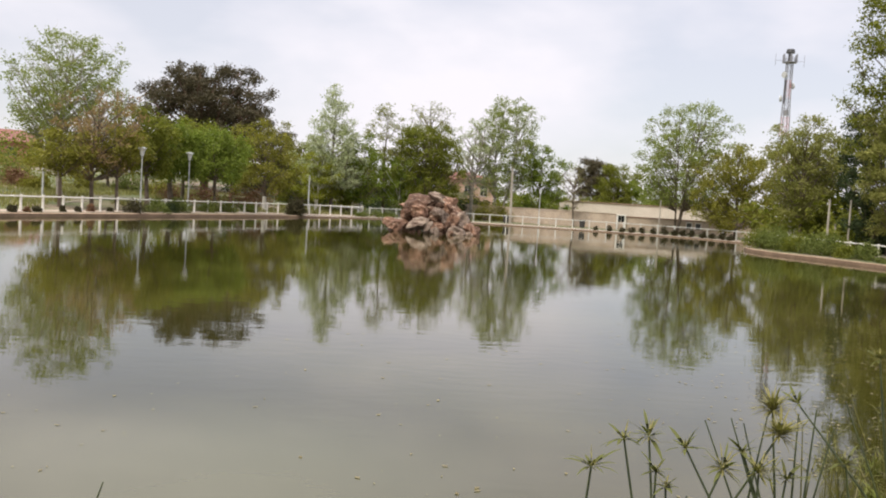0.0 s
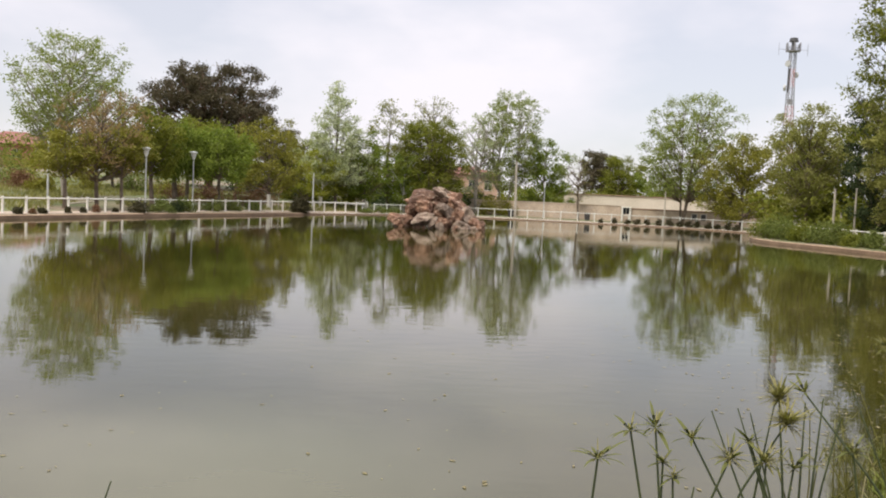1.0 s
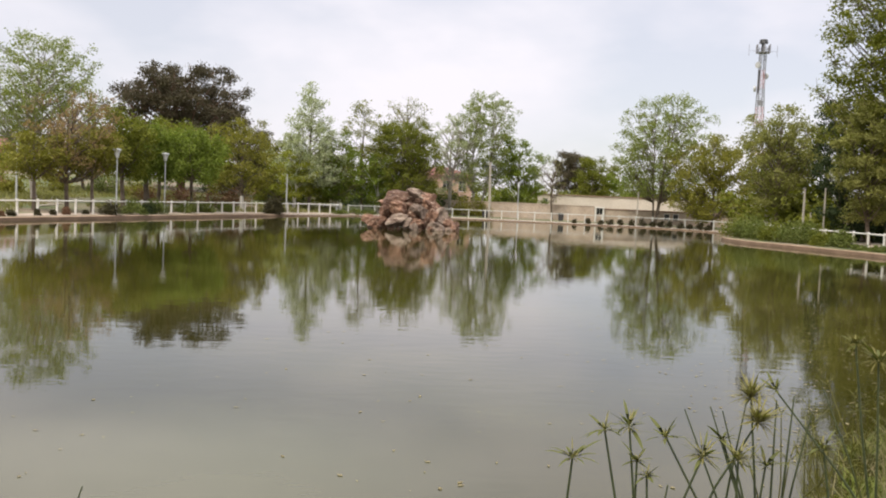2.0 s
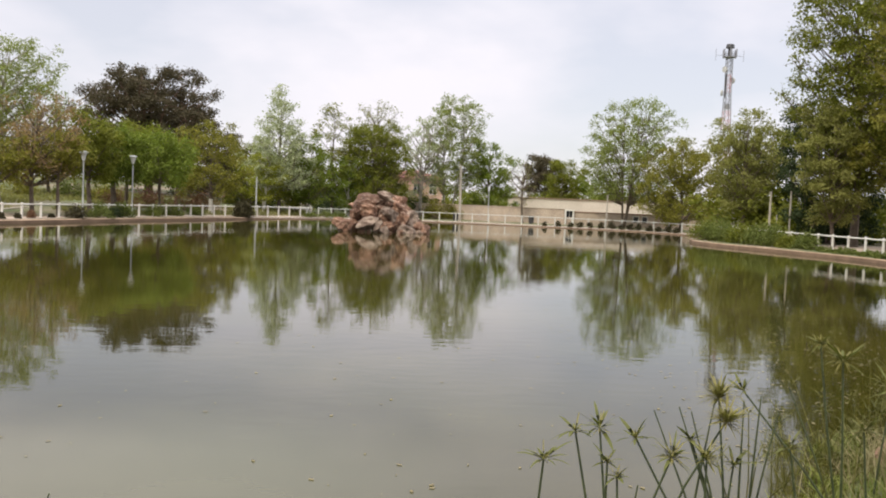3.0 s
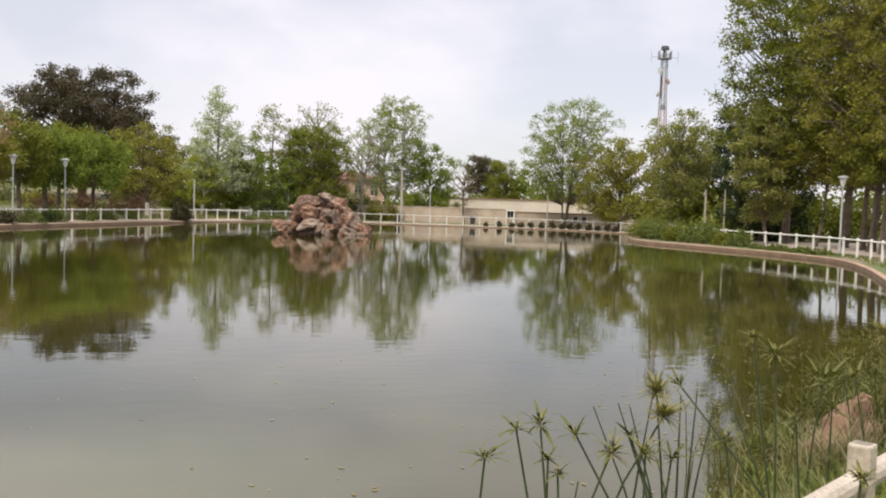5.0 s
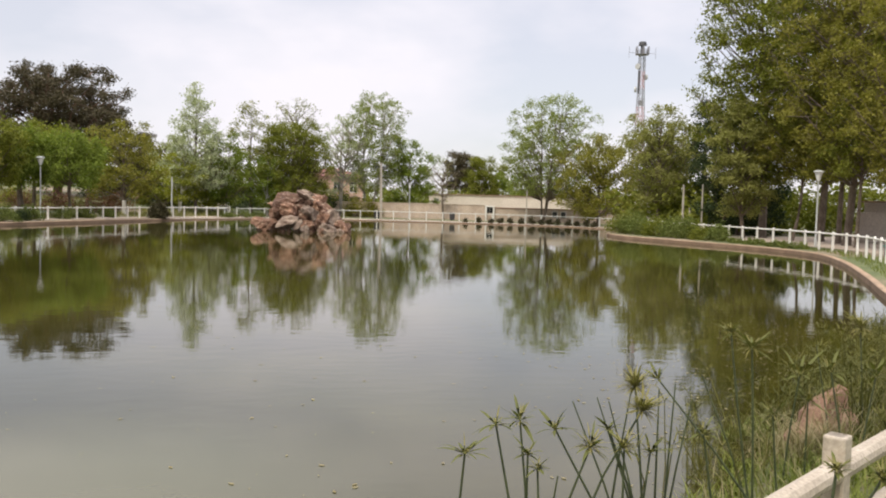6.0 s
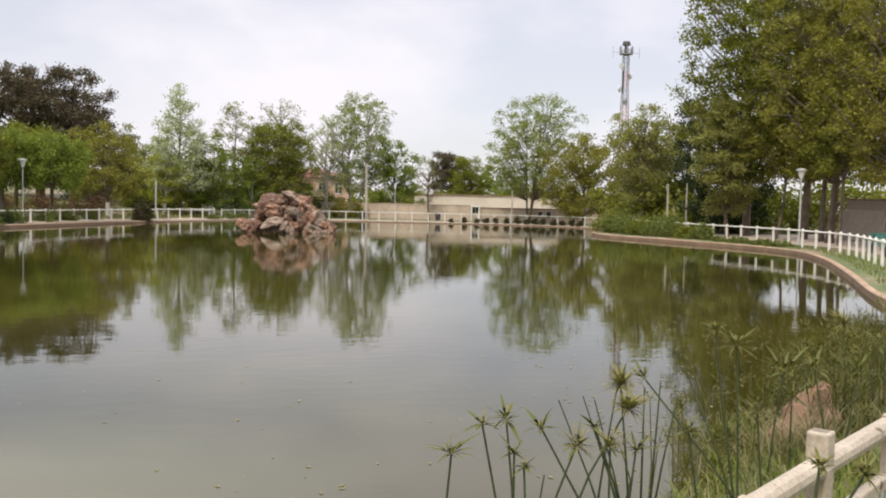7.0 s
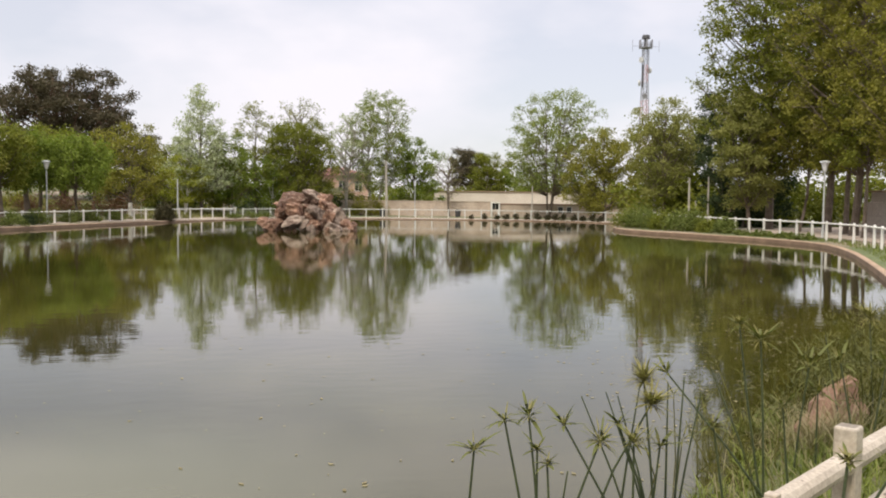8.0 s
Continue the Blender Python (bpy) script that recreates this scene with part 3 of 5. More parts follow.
_line = offset_line(SHORE, 1.5)
fence("park_fence", "white painted fence with posts and rails on the park bank", _line[2:8 * 7 + 6], 0.88, 1.55, 0.22, full=False, thick=0.038)
fence("far_fence", "white painted fence with rails along the far bank", _line[8 * 7 + 6:8 * 14 + 2], 0.92, 1.6, 0.12, full=False, paint=M_MESH, thick=0.032)
_grove = offset_line(smooth_line([(26.6, 68), (25.0, 63.5), (24.2, 58), (24.6, 52), (24.9, 47.5), (25.2, 43.5), (24.9, 40), (24.3, 37), (22.9, 33.4), (20.4, 28.4), (17.6, 22.4), (14.2, 16.2), (9.4, 10.8),
                                  (5.6, 6.7), (4.03, 4.98)], 10), 0.0, False)
fence("grove_fence", "white painted fence with posts and round rail beside the grove", _grove, 0.95, 1.5, 0.25, full=False)
_dir = np.array([0.773, 0.634])
fence("near_fence", "chipped white fence with thick round rail and square posts", np.concatenate([smooth_line([(-14, 3.0), (-8, 0.9), (-4.5, -0.2), (-1.34, 0.58)], 8)[:-1], [np.array([2.37, 3.62]) - _dir * k for k in (4.8, 3.2, 1.6, 0)]]), 0.96, 1.6, 0.24, paint=M_CHIPPED, thick=0.052, drop=0.165)
fence("near_fence", "chipped white fence with thick round rail and square posts", np.array([np.array([2.37, 3.62]), np.array([4.03, 4.98])]), 0.96, 2.1, 0.24, paint=M_CHIPPED, thick=0.052, drop=0.165)


# ---- the rock island ----
def boulder(rng, r, squash=0.75, cuts=9):
    """One angular stone: a ball cut by planes and roughened."""
    bm = bmesh.new()
    bmesh.ops.create_icosphere(bm, subdivisions=3, radius=1.0)
    planes = [(Vector(rng.normal(size=3)).normalized(), rng.uniform(0.45, 0.8)) for _ in range(cuts)]
    off = Vector(rng.uniform(-50, 50, 3))
    for v in bm.verts:
        for n, d in planes:
            k = v.co.dot(n) - d
            if k > 0:
                v.co -= n * k * 0.97
        d = v.co.normalized()
        v.co += d * (0.3 * noise.noise(v.co * 1.6 + off) + 0.2 * noise.noise(v.co * 3.8 + off))
        v.co.z *= squash
        v.co *= r
    return bm


def rock_island(x, y):
    root = tagged(empty("rock_island", x, y, 0), "island heap of reddish and cream weathered boulders in the pond", "rocks")
    rng = np.random.default_rng(4)
    meshes = []
    for i in range(16):
        bm = boulder(rng, 1.0, rng.uniform(0.7, 0.95), 11)
        me = bpy.data.meshes.new("boulder")
        bm.to_mesh(me)
        bm.free()
        me.materials.append(M_ROCK_PALE if i % 4 == 3 else M_ROCK)
        meshes.append(me)

    def stone(k, px, py, pz, sx, sy, sz, tilt=18):
        ob = new("boulder", meshes[k % 16])
        ob.parent = root
        ob.matrix_basis = pose(px, py, pz, rng.uniform(-tilt, tilt), rng.uniform(-tilt, tilt), 0) @ Matrix.Diagonal((sx, sy, sz, 1)) @ Matrix.Rotation(rng.uniform(0, 6.28), 4, "Z")

    # the great stones: the cap, the shoulders, the foot
    for k, d in ((3, (0.35, -0.2, 2.12, 1.3, 0.9, 0.42)), (0, (-0.75, -0.4, 1.9, 1.3, 1.1, 0.55)), (1, (0.95, -0.5, 1.85, 0.95, 0.9, 0.66)), (13, (-1.35, -0.6, 1.55, 0.95, 0.9, 0.5)), (12, (1.5, -0.7, 1.4, 0.85, 0.8, 0.5)), (2, (-1.6, -0.9, 1.2, 0.95, 0.9, 0.6)),
                 (7, (0.55, -1.35, 1.15, 1.0, 0.8, 0.6)), (4, (-0.85, -1.4, 1.28, 0.8, 0.7, 0.5)), (11, (1.9, -1.0, 0.85, 0.85, 0.8, 0.62)), (5, (-2.35, -1.0, 0.42, 0.9, 0.8, 0.52)), (6, (1.35, -1.6, 0.8, 0.6, 0.6, 0.55)),
                 (15, (-1.0, -1.95, 0.5, 0.95, 0.7, 0.55)), (8, (0.3, -2.0, 0.35, 0.85, 0.6, 0.42)), (3, (1.5, -1.9, 0.28, 0.75, 0.6, 0.42)), (9, (2.55, -1.1, 0.3, 0.65, 0.7, 0.48)),
                 (10, (0.0, 0.3, 1.0, 1.9, 1.5, 1.2))):
        stone(k, *d[:5], d[5] * 1.25, 22)
    # smaller stones wedged round them: height, half width, half depth, sideways, count, size
    k = 0
    for z, hw, hd, sx, n, s in ((0.02, 2.95, 2.4, 0.1, 26, 0.34), (0.42, 2.45, 2.0, 0.0, 17, 0.38), (0.85, 2.0, 1.6, 0.05, 14, 0.4), (1.3, 1.6, 1.3, -0.1, 12, 0.36), (1.75, 1.3, 1.0, -0.15, 9, 0.32), (2.2, 0.9, 0.7, -0.3, 6, 0.22)):
        for i in range(n):
            a = 2 * math.pi * (i + rng.uniform(-0.4, 0.4)) / n + z * 3
            r = s * rng.uniform(0.55, 1.4)
            stone(k, sx + hw * math.cos(a) * rng.uniform(0.88, 1.06), hd * math.sin(a) * rng.uniform(0.88, 1.06), z + rng.uniform(-0.1, 0.12), r * rng.uniform(0.8, 1.3), r, r * rng.uniform(0.8, 1.3), 50)
            k += 1
    return root


rock_island(-0.6, 58.0).scale = (0.95, 0.95, 1.0)


# ---- buildings and walls ----
def long_wall(name, label, pts, height, thick, mat, cap=None, cap_h=0.08, kind="structure"):
    """A wall along a line of corners, with a cap of its own."""
    x0, y0 = pts[0]
    root = tagged(empty(name, x0, y0, 0), label, "wall", kind=kind)
    for (ax, ay, az), (bx, by, bz) in zip([(*p, ground_z(*p)) for p in pts[:-1]], [(*p, ground_z(*p)) for p in pts[1:]]):
        d = math.hypot(bx - ax, by - ay)
        rz = math.atan2(by - ay, bx - ax)
        zb = min(az, bz) - 0.2
        bm = bmesh.new()
        add_box(bm, (ax + bx) / 2 - x0, (ay + by) / 2 - y0, (zb + height) / 2, d, thick, height - zb, 0.01, rz)
        part("wall_length", bm, mat, root)
        if cap:
            bm = bmesh.new()
            add_box(bm, (ax + bx) / 2 - x0, (ay + by) / 2 - y0, height + cap_h / 2 - 0.004, d + 0.06, thick + 0.1, cap_h, 0.015, rz)
            part("coping", bm, cap, root)
    return root


long_wall("wall_far", "cream rendered boundary wall behind the far fence", [(-3, 97), (4, 96), (11, 94.4), (18.0, 91.95)], 1.77, 0.25, M_CREAM, M_CREAM, 0.07)
long_wall("wall_back", "cream boundary wall with a brown cap", [(18.9, 91.7), (27, 91.0), (33, 89.2), (34.5, 80), (33.5, 70), (32.4, 66)], 1.5, 0.25, M_CREAM, M_BROWN, 0.14)


def gate_house(x, y, rz):
    root = tagged(empty("gate_booth", x, y, 0.2, rz), "small white gate booth with a dark opening", "booth")
    for dx in (-0.4, 0.4):
        bm = bmesh.new()
        add_box(bm, dx, 0, 0.72, 0.16, 0.5, 1.44, 0.02)
        part("jamb", bm, M_WHITE, root)
    bm = bmesh.new()
    add_box(bm, 0, 0, 1.5, 1.0, 0.56, 0.12, 0.02)
    part("lintel", bm, M_WHITE, root)
    bm = bmesh.new()
    add_box(bm, 0, 0.08, 0.4, 0.63, 0.1, 0.8, 0.01)
    part("lower_panel", bm, M_CREAM, root)
    bm = bmesh.new()
    add_box(bm, 0, 0.2, 1.12, 0.63, 0.04, 0.64)
    part("dark_pane", bm, M_GLASS, root)
    bm = bmesh.new()
    add_box(bm, 0, 0.16, 1.12, 0.04, 0.05, 0.64)
    part("mullion", bm, M_WHITE, root)
    return root


gate_house(18.45, 91.6, -10)


def window_unit(root, x, y, z, w, h, frame_mat=None, sides=False):
    """A window set into a wall that faces -y: frame, sill and pane."""
    win = new("window")
    win.parent = root
    win.matrix_basis = pose(x, y, z)
    bm = bmesh.new()
    for dx, dz, sx, sz in ((-w / 2, 0, 0.08, h), (w / 2, 0, 0.08, h), (0, h / 2, w + 0.08, 0.08), (0, 0, 0.05, h)):
        add_box(bm, dx, -0.03, dz, sx, 0.1, sz)
    f = part("window_frame", bm, frame_mat or M_WHITE, win)
    bm = bmesh.new()
    add_box(bm, 0, -0.06, -h / 2 - 0.03, w + 0.2, 0.2, 0.06)
    part("window_sill", bm, frame_mat or M_WHITE, win)
    bm = bmesh.new()
    add_box(bm, 0, 0.02, 0, w - 0.05, 0.03, h - 0.05)
    part("pane", bm, M_GLASS, win)


def front_wall(bm, w, y, h, thick, holes):
    """One slab that faces -y, with holes through it: (x, z, w, h)."""
    xs = sorted({-w / 2, w / 2, *[c for x, z, a, b in holes for c in (x - a / 2, x + a / 2)]})
    zs = sorted({0, h, *[c for x, z, a, b in holes for c in (z - b / 2, z + b / 2)]})
    grid = {(i, k): bm.verts.new((x, y, z)) for i, x in enumerate(xs) for k, z in enumerate(zs)}
    for i in range(len(xs) - 1):
        for k in range(len(zs) - 1):
            cx, cz = (xs[i] + xs[i + 1]) / 2, (zs[k] + zs[k + 1]) / 2
            if not any(abs(cx - x) < a / 2 and abs(cz - z) < b / 2 for x, z, a, b in holes):
                bm.faces.new([grid[c] for c in ((i, k), (i + 1, k), (i + 1, k + 1), (i, k + 1))])
    r = bmesh.ops.extrude_face_region(bm, geom=bm.faces[:])
    bmesh.ops.translate(bm, vec=(0, thick, 0), verts=[g for g in r["geom"] if isinstance(g, bmesh.types.BMVert)])


def house(name, label, x, y, z, rz, w, d, h, wall, roof, holes, flat=False, rise=1.6):
    root = tagged(empty(name, x, y, z, rz), label, "house")
    bm = bmesh.new()
    front_wall(bm, w, -d / 2, h, 0.24, holes)
    part("wall", bm, wall, root)
    for cx, cy, sx, sy in ((0, d / 2 - 0.12, w, 0.24), (-w / 2 + 0.12, 0, 0.24, d - 0.48), (w / 2 - 0.12, 0, 0.24, d - 0.48)):
        bm = bmesh.new()
        add_box(bm, cx, cy, h / 2, sx, sy, h)
        part("wall", bm, wall, root)
    bm = bmesh.new()
    if flat:
        add_box(bm, 0, 0, h + 0.05, w + 0.24, d + 0.24, 0.1, 0.02)
    else:
        e = 0.45
        b = [bm.verts.new(p) for p in ((-w / 2 - e, -d / 2 - e, h), (w / 2 + e, -d / 2 - e, h), (w / 2 + e, d / 2 + e, h), (-w / 2 - e, d / 2 + e, h))]
        t = [bm.verts.new(p) for p in ((-w / 2 + d / 2, 0, h + rise), (w / 2 - d / 2, 0, h + rise))]
        for f in ((b[0], b[1], t[1], t[0]), (b[1], b[2], t[1]), (b[2], b[3], t[0], t[1]), (b[3], b[0], t[0]), (b[3], b[2], b[1], b[0])):
            bm.faces.new(f)
    part("roof", bm, roof, root)
    for hx, hz, hw, hh in holes:
        window_unit(root, hx, -d / 2 + 0.1, hz, hw, hh)
    return root


house("low_building", "long low cream building with a brown roof edge", 23.6, 109.5, 0.3, -12, 18.0, 6.0, 2.6, M_CREAM_UP, M_BROWN, [(-8.0, 2.0, 0.5, 0.4)], True)
house("salmon_house", "salmon-walled house half hidden behind bare trees", 2.6, 121, 0.4, 4, 7.5, 7, 4.6, M_PINK, M_ROOF, [(-2.2, 3.2, 1.0, 1.3), (0.4, 3.2, 1.0, 1.3), (2.5, 3.2, 1.0, 1.3)], False, 1.2)
house("yellow_house", "ochre-walled annex behind the far wall", -0.6, 112, 0.4, 4, 5.0, 5, 2.9, M_CREAM_UP, M_ROOF, [(0.5, 1.9, 0.9, 1.0)], True)
house("red_house", "red house with a tiled hip roof on the rise", -62.5, 129, 2.6, 26, 11, 8, 4.0, M_REDWALL, M_ROOF, [(-3, 2.6, 1.2, 1.2), (0, 2.6, 1.2, 1.2), (3, 2.6, 1.2, 1.2)], False, 1.8)
house("white_shed", "white low shed behind the grove", 31.5, 72.5, 0.3, -24, 6.0, 3.5, 2.3, M_CREAM_UP, M_BROWN, [(-1.8, 1.4, 1.0, 0.8), (1.4, 1.4, 1.0, 0.8)], True)
long_wall("wall_grove", "grey block wall behind the grove", [(33.4, 50.5), (32.8, 44), (31.5, 36), (30, 28)], 2.1, 0.22, M_GREYWALL, M_GREYWALL, 0.08)
house("grey_shed", "grey shed with a flat brown roof behind the grove", 37.5, 45, 0.3, -86, 14, 5, 2.5, M_GREYWALL, M_BROWN, [(-3, 1.7, 0.9, 0.6)], True)


def tower(x, y, top):
    """A square lattice mast with panels and a crow's nest of aerials."""
    root = tagged(empty("telecom_tower", x, y, 0.2), "tall lattice telecom mast with aerials at its top", "tower")
    n, w0, w1 = 18, 1.7, 0.7

    def corner(k, t):
        w = w0 + (w1 - w0) * min(t * 1.25, 1.0)
        return Vector(((w if k in (0, 3) else -w), (w if k < 2 else -w), t * top))
    for k in range(4):
        bm = bmesh.new()
        add_tube(bm, [corner(k, i / n) for i in range(n + 1)], [0.1] * (n + 1), 6)
        part("leg", bm, M_STEEL, root)
    for i in range(n):
        bm = bmesh.new()
        for k in range(4):
            j = (k + 1) % 4
            add_tube(bm, [corner(k, i / n), corner(j, (i + 1) / n)], [0.05, 0.05], 4)
            add_tube(bm, [corner(j, i / n), corner(k, (i + 1) / n)], [0.05, 0.05], 4)
            add_tube(bm, [corner(k, (i + 1) / n), corner(j, (i + 1) / n)], [0.05, 0.05], 4)
        part("bracing", bm, M_TOWER_RED if (i // 2) % 2 else M_STEEL, root)
    bm = bmesh.new()
    add_tube(bm, [(0, 0, top - 0.2), (0, 0, top)], [1.7, 1.7], 12)
    part("platform", bm, M_STEEL, root)
    bm = bmesh.new()
    for k in range(12):
        a = k * math.pi / 6
        add_tube(bm, [(1.6 * math.cos(a), 1.6 * math.sin(a), top), (1.6 * math.cos(a), 1.6 * math.sin(a), top + 1.2)], [0.05, 0.05], 4)
    for z in (0.6, 1.2):
        add_tube(bm, [(1.6 * math.cos(k * math.pi / 6), 1.6 * math.sin(k * math.pi / 6), top + z) for k in range(13)], [0.05] * 13, 4)
    part("railing", bm, M_STEEL, root)
    for k in range(6):
        a = k * math.pi / 3 + 0.3
        bm = bmesh.new()
        add_box(bm, 1.9 * math.cos(a), 1.9 * math.sin(a), top + 0.9, 0.22, 0.42, 2.3, 0.04, a)
        part("panel_aerial", bm, M_STEEL, root)
    for s in (-1, 1):
        bm = bmesh.new()
        add_tube(bm, [(s * 2.1, 0, top + 0.3), (s * 3.9, 0, top + 0.3), (s * 3.9, 0, top + 2.0)], [0.06] * 3, 5)
        add_tube(bm, [(s * 3.9, 0, top - 1.2), (s * 3.9, 0, top + 2.0)], [0.05] * 2, 5)
        part("whip_aerial", bm, M_STEEL, root)
    bm = bmesh.new()
    add_tube(bm, [(0, 0, top), (0, 0, top + 2.4)], [0.6, 0.5], 10)
    add_tube(bm, [(0, 0, top + 2.4), (0, 0, top + 3.4)], [1.2, 1.0], 10)
    part("head", bm, M_DARK, root)
    for z, a in ((top * 0.86, 0.5), (top * 0.78, 2.6), (top * 0.92, 3.6), (top * 0.7, 1.2)):
        bm = bmesh.new()
        c = Vector((math.cos(a) * 1.3, math.sin(a) * 1.3, z))
        add_tube(bm, [c, c + Vector((math.cos(a), math.sin(a), 0)) * 0.5], [0.75, 0.85], 12)
        part("dish", bm, M_LAMP, root)
    bm = bmesh.new()
    add_box(bm, -0.95, -0.6, top * 0.82, 0.32, 0.32, top * 0.14, 0.05)
    part("cable_run", bm, M_DARK, root)
    return root


tower(91.5, 243.4, 44.8)


# ---- lamps, poles, small fittings ----
def street_lamp(x, y, top, label, shade=0.28):
    z0 = ground_z(x, y) - 0.05
    h = top - z0
    root = tagged(empty("street_lamp", x, y, z0), label, "street lamp", "park lamps")
    bm = bmesh.new()
    add_tube(bm, [(0, 0, 0), (0, 0, 0.5), (0, 0, 0.52), (0, 0, h - 0.55)], [0.075, 0.075, 0.05, 0.042], 12)
    part("pole", bm, M_LAMP, root)
    bm = bmesh.new()
    add_box(bm, 0, 0, 0.03, 0.3, 0.3, 0.06, 0.01)
    part("base_plate", bm, M_LAMP, root)
    bm = bmesh.new()
    add_tube(bm, [(0, 0, h - 0.58), (0, 0, h - 0.5), (0, 0, h - 0.12)], [0.07, 0.1, shade * 0.72], 14)
    part("shade", bm, M_GLOBE, root, "milky funnel-shaped shade")
    bm = bmesh.new()
    add_tube(bm, [(0, 0, h - 0.12), (0, 0, h - 0.05), (0, 0, h)], [shade, shade * 0.95, shade * 0.3], 16)
    part("cap", bm, M_LAMP, root)
    return root


street_lamp(-18.95, 55.95, 4.3, "tall pale street lamp on the grassy rise")
street_lamp(-18.1, 63.4, 4.42, "tall pale street lamp beside leafy trees")
street_lamp(26.6, 44.0, 4.35, "pale street lamp beside the grove fence")
street_lamp(10.2, 93.8, 3.95, "slim grey street lamp before the far wall", 0.16)


def pole(name, label, x, y, top, r, mat=None, lean=(0, 0), cross=False):
    z0 = ground_z(x, y) - 0.1
    root = tagged(empty(name, x, y, z0), label, "pole")
    h = top - z0
    bm = bmesh.new()
    add_tube(bm, [(0, 0, 0), (lean[0] * 0.5, lean[1] * 0.5, h * 0.5), (lean[0], lean[1], h)], [r, r * 0.9, r * 0.78], 10)
    part("shaft", bm, mat or M_POLE, root)
    bm = bmesh.new()
    add_tube(bm, [(lean[0], lean[1], h - 0.02), (lean[0], lean[1], h + 0.05)], [r * 0.95, r * 0.9], 10)
    part("cap", bm, mat or M_POLE, root)
    if cross:
        bm = bmesh.new()
        add_box(bm, lean[0], lean[1], h - 0.35, 1.1, 0.08, 0.1, 0.01)
        part("crossarm", bm, M_DARK, root)
    return root


pole("lamp_pole", "thin grey pole on the grassy rise", -26.2, 58.4, 4.9, 0.07, M_LAMP)
pole("lamp_pole", "thin grey pole among the trees", -20.8, 71.0, 3.75, 0.06, M_LAMP)
pole("lamp_pole", "slim white pole behind the park fence", -12.2, 81.1, 3.55, 0.07, M_LAMP)
pole("utility_pole", "thick weathered utility pole with a crossarm", 6.95, 90.2, 5.75, 0.14, M_POLE, (-0.1, 0), True)
pole("lamp_pole", "slim pale pole behind the far fence", 21.3, 87.2, 3.35, 0.08, M_POLE)
pole("utility_pole", "weathered pole behind the shrub bed", 26.2, 60.4, 3.7, 0.085, M_POLE)
pole("utility_pole", "slim weathered pole behind the shrub bed", 26.9, 58.8, 3.75, 0.065, M_POLE)
pole("utility_pole", "short weathered pole behind the shrub bed", 27.2, 61.5, 2.1, 0.07, M_POLE)


def round_sign(x, y, top):
    z0 = ground_z(x, y)
    root = tagged(empty("round_sign", x, y, z0, -10), "round faded pink sign on a thin post", "sign")
    bm = bmesh.new()
    add_tube(bm, [(0, 0, -0.1), (0, 0, top - z0)], [0.035, 0.035], 8)
    part("post", bm, M_POLE, root)
    bm = bmesh.new()
    add_tube(bm, [(0, -0.06, top - z0 - 0.3), (0, -0.035, top - z0 - 0.3)], [0.34, 0.34], 24)
    part("disc", bm, M_PINK, root)
    bm = bmesh.new()
    add_tube(bm, [(0, -0.064, top - z0 - 0.3), (0, -0.06, top - z0 - 0.3)], [0.22, 0.22], 24)
    part("face", bm, M_WHITE, root)
    return root


round_sign(-14.1, 74.7, 2.25)


def bench(x, y, rz, label):
    root = tagged(empty("bench", x, y, ground_z(x, y), rz), label, "bench", "park benches")
    for i in range(4):
        bm = bmesh.new()
        add_box(bm, 0, -0.2 + i * 0.125, 0.45, 1.8, 0.1, 0.04, 0.008)
        part("seat_slat", bm, M_GREENPAINT, root)
    for i in range(3):
        bm = bmesh.new()
        add_box(bm, 0, 0.3 + i * 0.03, 0.6 + i * 0.13, 1.8, 0.035, 0.1, 0.008)
        part("back_slat", bm, M_GREENPAINT, root)
    for sx in (-0.7, 0.7):
        bm = bmesh.new()
        add_box(bm, sx, 0, 0.22, 0.06, 0.5, 0.44, 0.01)
        add_box(bm, sx, 0.33, 0.64, 0.06, 0.06, 0.5, 0.01)
        part("leg", bm, M_DARK, root)
    return root


bench(26.0, 36.0, -60, "green painted slatted bench behind the fence")
bench(24.9, 33.4, -60, "green painted slatted bench behind the fence")


def picnic_table(x, y):
    root = tagged(empty("park_table", x, y, ground_z(x, y)), "weathered grey park table under the trees", "table")
    bm = bmesh.new()
    add_box(bm, 0, 0, 0.76, 2.0, 0.8, 0.07, 0.01)
    part("tabletop", bm, M_LAMP, root)
    for sx in (-0.8, 0.8):
        bm = bmesh.new()
        add_box(bm, sx, 0, 0.36, 0.1, 0.6, 0.73, 0.01)
        part("leg", bm, M_LAMP, root)


picnic_table(-8.6, 82.9)


def litter_bin(x, y):
    root = tagged(empty("litter_bin", x, y, ground_z(x, y)), "black litter bin beside the utility pole", "bin")
    bm = bmesh.new()
    add_tube(bm, [(0, 0, 0.1), (0, 0, 0.12), (0, 0, 0.8)], [0.2, 0.25, 0.3], 14)
    part("drum", bm, M_DARK, root)
    bm = bmesh.new()
    add_tube(bm, [(0, 0, 0.8), (0, 0, 0.86)], [0.32, 0.3], 14)
    part("rim", bm, M_DARK, root)
    bm = bmesh.new()
    add_box(bm, 0, 0.33, 0.4, 0.06, 0.06, 0.95)
    part("stand", bm, M_DARK, root)


litter_bin(6.45, 89.3)
litter_bin(14.0, 88.6)


